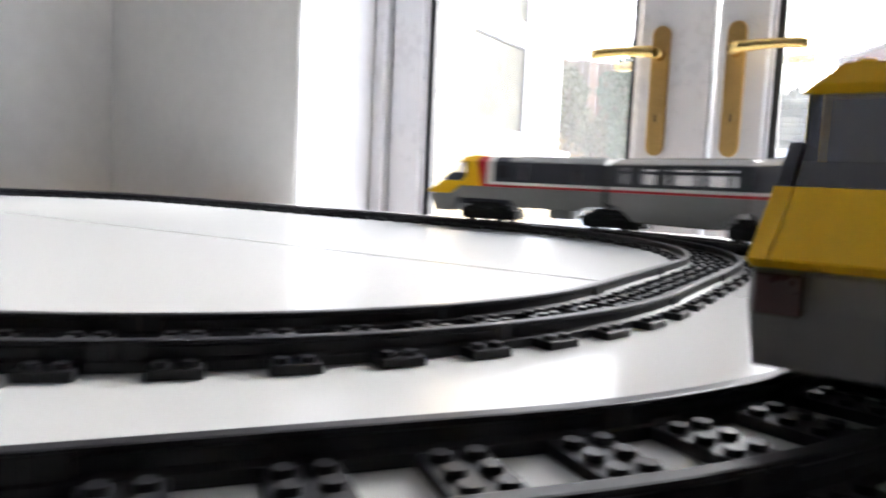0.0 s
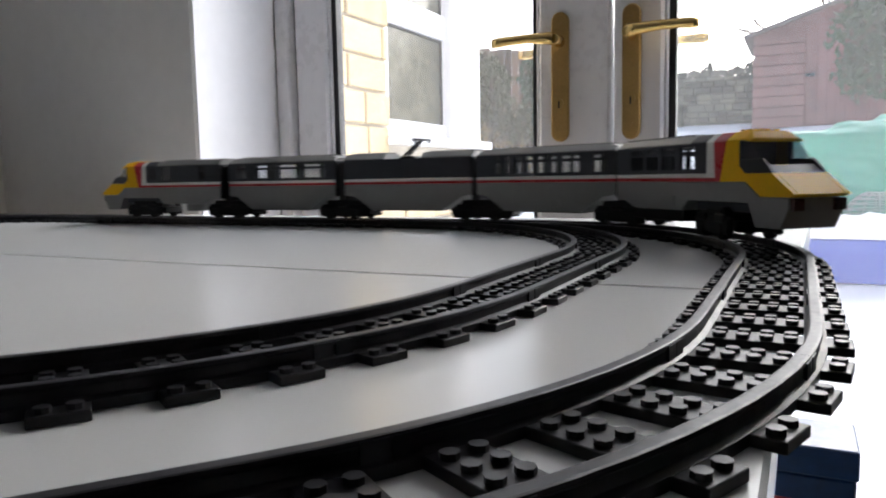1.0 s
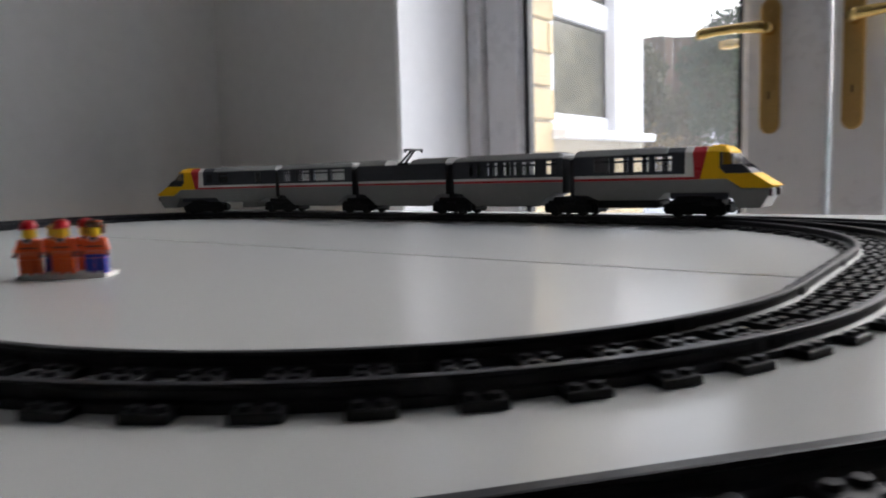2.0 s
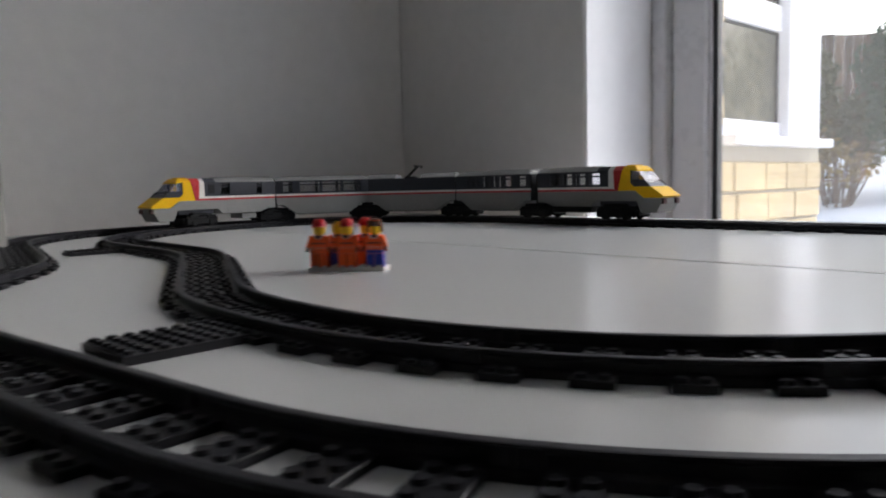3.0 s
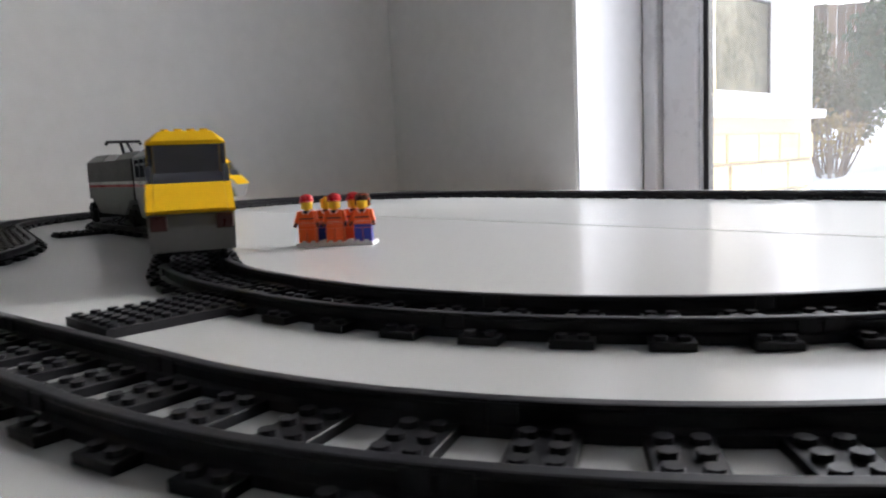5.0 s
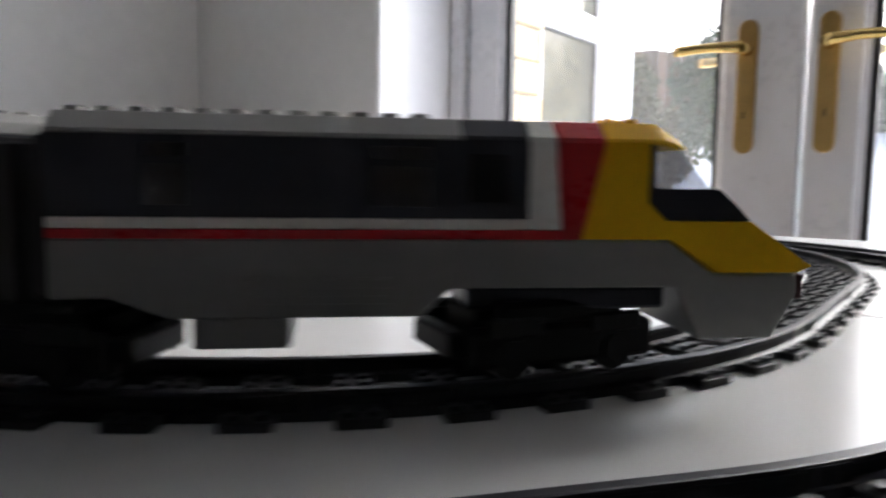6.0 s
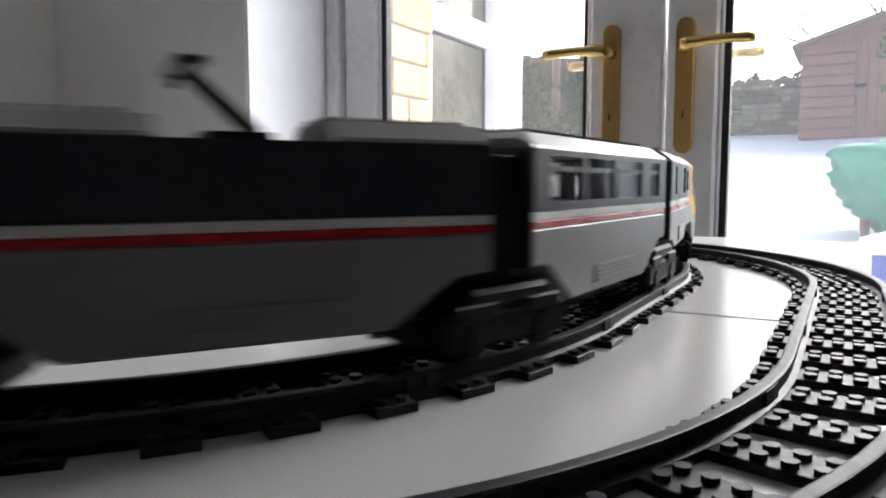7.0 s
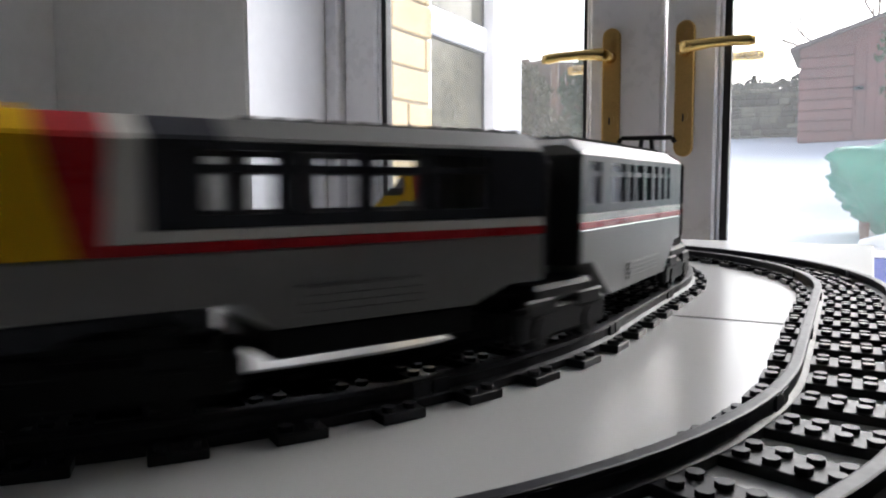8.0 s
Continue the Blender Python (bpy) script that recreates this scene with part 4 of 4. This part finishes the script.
M_DRYLEAF = material("dry_leaf", (0.3, 0.22, 0.09), 0.8, grain=0.3)
bare_shrub(-3.3, 7.4, 0.95, 3, "thin shrub with dry leaves standing in snow")
bare_shrub(-2.75, 7.1, 0.7, 4, "thin shrub with dry leaves standing in snow")
bare_shrub(-3.9, 7.9, 0.9, 6, "thin shrub with dry leaves standing in snow")


def bare_branches():
    rng = random.Random(2)
    root = tagged(new("bare_tree"), "bare winter tree behind the shed", "tree")
    bm = bmesh.new()
    g = ground_height(0.3, 15.6)
    cylinder(bm, (0.3, 15.6, g - 0.1), (0.25, 15.6, 2.2), 0.12, 0.07, 10)

    def grow(p, d, ln, r, depth):
        q = p + d * ln
        cylinder(bm, p, q, r, r * 0.6, 5)
        if depth:
            for _ in range(3):
                nd = (d + Vector((rng.uniform(-0.7, 0.7), rng.uniform(-0.4, 0.4), rng.uniform(-0.1, 0.5)))).normalized()
                grow(p.lerp(q, rng.uniform(0.6, 1)), nd, ln * 0.65, r * 0.55, depth - 1)
    for d in ((-0.8, 0, 0.55), (0.1, 0, 1), (0.7, 0.1, 0.6)):
        grow(Vector((0.25, 15.6, 2.1)), Vector(d).normalized(), 0.9, 0.05, 3)
    part("trunk", bm, M_TWIG, root)


bare_branches()


def tarp_heap():
    root = tagged(new("covered_furniture"), "garden furniture under a pale green tarpaulin dusted with snow", "tarpaulin")
    bm = bmesh.new()
    bmesh.ops.create_icosphere(bm, subdivisions=5, radius=1)
    for v in bm.verts:
        p = v.co.copy()
        s = max(abs(p.x), abs(p.y), abs(p.z)) ** 0.55
        p = p / s
        fold = noise.noise((p.x * 2.2, p.y * 2.2, p.z * 1.1 + 4)) * 0.14 + abs(noise.noise((p.x * 5, p.y * 5, p.z * 1.5))) * 0.16 + abs(noise.noise((p.x * 3 + 7, p.y * 3, p.z * 6))) * 0.14
        p *= 1 + fold
        low = 0.5 + 0.5 * min(max((p.z + 1) / 2, 0), 1) ** 0.8
        v.co = (0.78 + p.x * 0.98 * low, 6.4 + p.y * 0.55 * low, 0.0 + max(p.z, -0.95) * 0.4 - 0.05 * abs(p.x))
    ob = part("cover", bm, M_TARP, root)
    for p in ob.data.polygons:
        p.use_smooth = True
    legs = bmesh.new()
    for x, y in ((0.1, 6.1), (1.1, 6.1), (0.1, 6.7), (1.1, 6.7)):
        box(legs, x - 0.03, x + 0.03, y - 0.03, y + 0.03, ground_height(x, y) - 0.05, -0.2)
    part("legs", legs, M_TWIG, root)
    bm = bmesh.new()
    bmesh.ops.create_icosphere(bm, subdivisions=3, radius=1)
    for v in bm.verts:
        n = noise.noise(v.co * 2)
        v.co = (0.9 + v.co.x * (0.5 + 0.1 * n), 6.45 + v.co.y * 0.3, 0.41 + v.co.z * (0.03 + 0.02 * n))
    part("snow_cap", bm, M_SNOW, root, "snow lying on top")


tarp_heap()


def crate(x, y, w, d, h, label):
    root = tagged(new("storage_crate"), label, "crate")
    g = ground_height(x, y) - 0.02
    bm = bmesh.new()
    loft(bm, [[(x + sx * w / 2 * k, y + sy * d / 2 * k, z) for sx, sy in ((-1, -1), (1, -1), (1, 1), (-1, 1))] for k, z in ((0.88, g), (1, g + h))])
    part("body", bm, M_CRATE, root, "", 0.01)
    boxes("lid", M_WHITE, root, (x - w / 2 - 0.03, x + w / 2 + 0.03, y - d / 2 - 0.03, y + d / 2 + 0.03, g + h + 0.002, g + h + 0.05), bevel=0.008)
    bm = bmesh.new()
    bmesh.ops.create_icosphere(bm, subdivisions=3, radius=1)
    for v in bm.verts:
        v.co = (x + v.co.x * w * 0.5, y + v.co.y * d * 0.5, g + h + 0.05 + max(0, v.co.z) * 0.07 * (1 + noise.noise(v.co * 3)))
    part("snow_cap", bm, M_SNOW, root)


crate(0.34, 4.9, 0.6, 0.4, 0.26, "blue plastic storage crate with a snowy lid")


def wire_basket():
    root = tagged(new("wire_basket"), "round wire basket lying in the snow", "basket")
    x, y, r = 0.45, 5.5, 0.2
    z = ground_height(x, y) + r
    bm = bmesh.new()
    for i in range(13):
        a = -1.2 + 2.4 * i / 12
        rr, c = r * cos(a), r * sin(a)
        for k in range(16):
            p, q = [(x + rr * cos(b), y + rr * sin(b), z + c) for b in (2 * pi * k / 16, 2 * pi * (k + 1) / 16)]
            cylinder(bm, p, q, 0.004, n=4)
    for k in range(12):
        b = 2 * pi * k / 12
        pts = [(x + r * cos(a) * cos(b), y + r * cos(a) * sin(b), z + r * sin(a)) for a in [-1.2 + 2.4 * i / 8 for i in range(9)]]
        for p, q in zip(pts, pts[1:]):
            cylinder(bm, p, q, 0.004, n=4)
    part("wires", bm, M_WIRE, root)


M_WIRE = material("grey_wire", (0.3, 0.3, 0.3), 0.4, 0.8, grain=0.1)
wire_basket()


def covered_post():
    root = tagged(new("covered_parasol"), "closed parasol in a white cover standing in the snow", "parasol")
    x, y = -1.62, 8.8
    g = ground_height(x, y) - 0.05
    bm = bmesh.new()
    loft(bm, [[(x + r * (1 + 0.12 * sin(5 * a)) * cos(a), y + r * (1 + 0.12 * sin(5 * a)) * sin(a), z) for a in [2 * pi * i / 20 for i in range(20)]]
              for r, z in ((0.2, g + 0.15), (0.19, g + 0.5), (0.12, g + 1.0), (0.06, g + 1.35), (0.03, g + 1.5))])
    part("cover", bm, M_WHITE, root)
    bm = bmesh.new()
    cylinder(bm, (x, y, g), (x, y, g + 0.2), 0.03)
    part("pole", bm, M_WIRE, root)


covered_post()

# ---------------------------------------------------------------- track pieces
TRACK_LABEL = "black plastic toy track piece with studded sleepers on the table"
track_run(INNER, TRACK_LABEL)
track_run(OUTER_RIGHT, TRACK_LABEL)
track_run(OUTER_LEFT, TRACK_LABEL)


# ---------------------------------------------------------------- the train runs
LEAD = 37.3      # degrees of the bend before the front edge
FIRST, LAST = radians(OUT_TURN - LEAD), radians(OUT_TURN)
ROUTE = lay((OUT_X - R * (sin(LAST) - sin(FIRST)), OUT_Y + R * (cos(LAST) - cos(FIRST))), OUT_TURN - LEAD,
            [("a", LEAD), ("l", OUT_RUN), ("a", 90 - OUT_TURN), ("l", UP_Y - OY), ("a", 90), ("l", OX - LX), ("a", 90), ("l", UP_Y - LOW_Y - R), ("a", 90), ("l", S_X0 - LX), ("a", -22.5), ("l", S_RUN), ("a", 22.5), ("l", 0.03),
             ("a", 90), ("l", UP_Y - CY), ("a", 90), ("l", 0.5)])
# seconds and the way of the first coupling along the route
RUN = [(0, 1.206), (0.5, 1.416), (1, 1.646), (1.5, 1.823), (3, 2.476), (3.5, 2.685), (4, 2.938), (4.2, 3.028), (5.3, 3.491), (5.5, 3.599), (6, 3.851), (6.5, 4.075), (7, 4.306), (7.5, 4.535), (8, 4.737)]


def run(t):
    """A smooth curve through RUN."""
    n = len(RUN)
    for i in range(n - 1):
        if t <= RUN[i + 1][0] or i == n - 2:
            break

    def slope(k):
        a, b = max(0, k - 1), min(n - 1, k + 1)
        return (RUN[b][1] - RUN[a][1]) / (RUN[b][0] - RUN[a][0])
    (t0, p0), (t1, p1) = RUN[i], RUN[i + 1]
    d, u = t1 - t0, (t - t0) / (t1 - t0)
    return (2 * u ** 3 - 3 * u * u + 1) * p0 + (u ** 3 - 2 * u * u + u) * d * slope(i) + (3 * u * u - 2 * u ** 3) * p1 + (u ** 3 - u * u) * d * slope(i + 1)


def place(s):
    x, y, h = along(ROUTE, s)
    return Vector((x, y, 0)), h


def between(s_back, s_front):
    p, q = place(s_back)[0], place(s_front)[0]
    return pose(p.x, p.y, 0, 0, 0, degrees(atan2(q.y - p.y, q.x - p.x)))


def on_car(car_pose, s):
    p, h = place(s)
    m = car_pose.inverted() @ pose(p.x, p.y, 0, 0, 0, degrees(h))
    return m


def motions():
    times = [0.1 * i for i in range(81)]
    tracks = {ob: [] for ob in (head, head_bogie, coach_a, bogie_a, coach_b, bogie_b, coach_c, bogie_c, tail, tail_bogie, joint_bogie)}
    for t in times:
        s = run(t)
        m = between(s, s + NOSE_BOGIE)
        tracks[head].append((t, m))
        tracks[head_bogie].append((t, on_car(m, s + NOSE_BOGIE)))
        for k, (car, bogie) in enumerate(((coach_a, bogie_a), (coach_b, bogie_b), (coach_c, bogie_c))):
            m = between(s - (k + 1) * PITCH, s - k * PITCH)
            tracks[car].append((t, m))
            tracks[bogie].append((t, on_car(m, s - k * PITCH)))
        e = s - 3 * PITCH
        m = between(e, e - NOSE_BOGIE)
        tracks[tail].append((t, m))
        turn = pose(0, 0, 0, 0, 0, 180)
        tracks[tail_bogie].append((t, on_car(m, e - NOSE_BOGIE) @ turn))
        tracks[joint_bogie].append((t, on_car(m, e) @ turn))
    for ob, rows in tracks.items():
        walk(ob, rows)


motions()
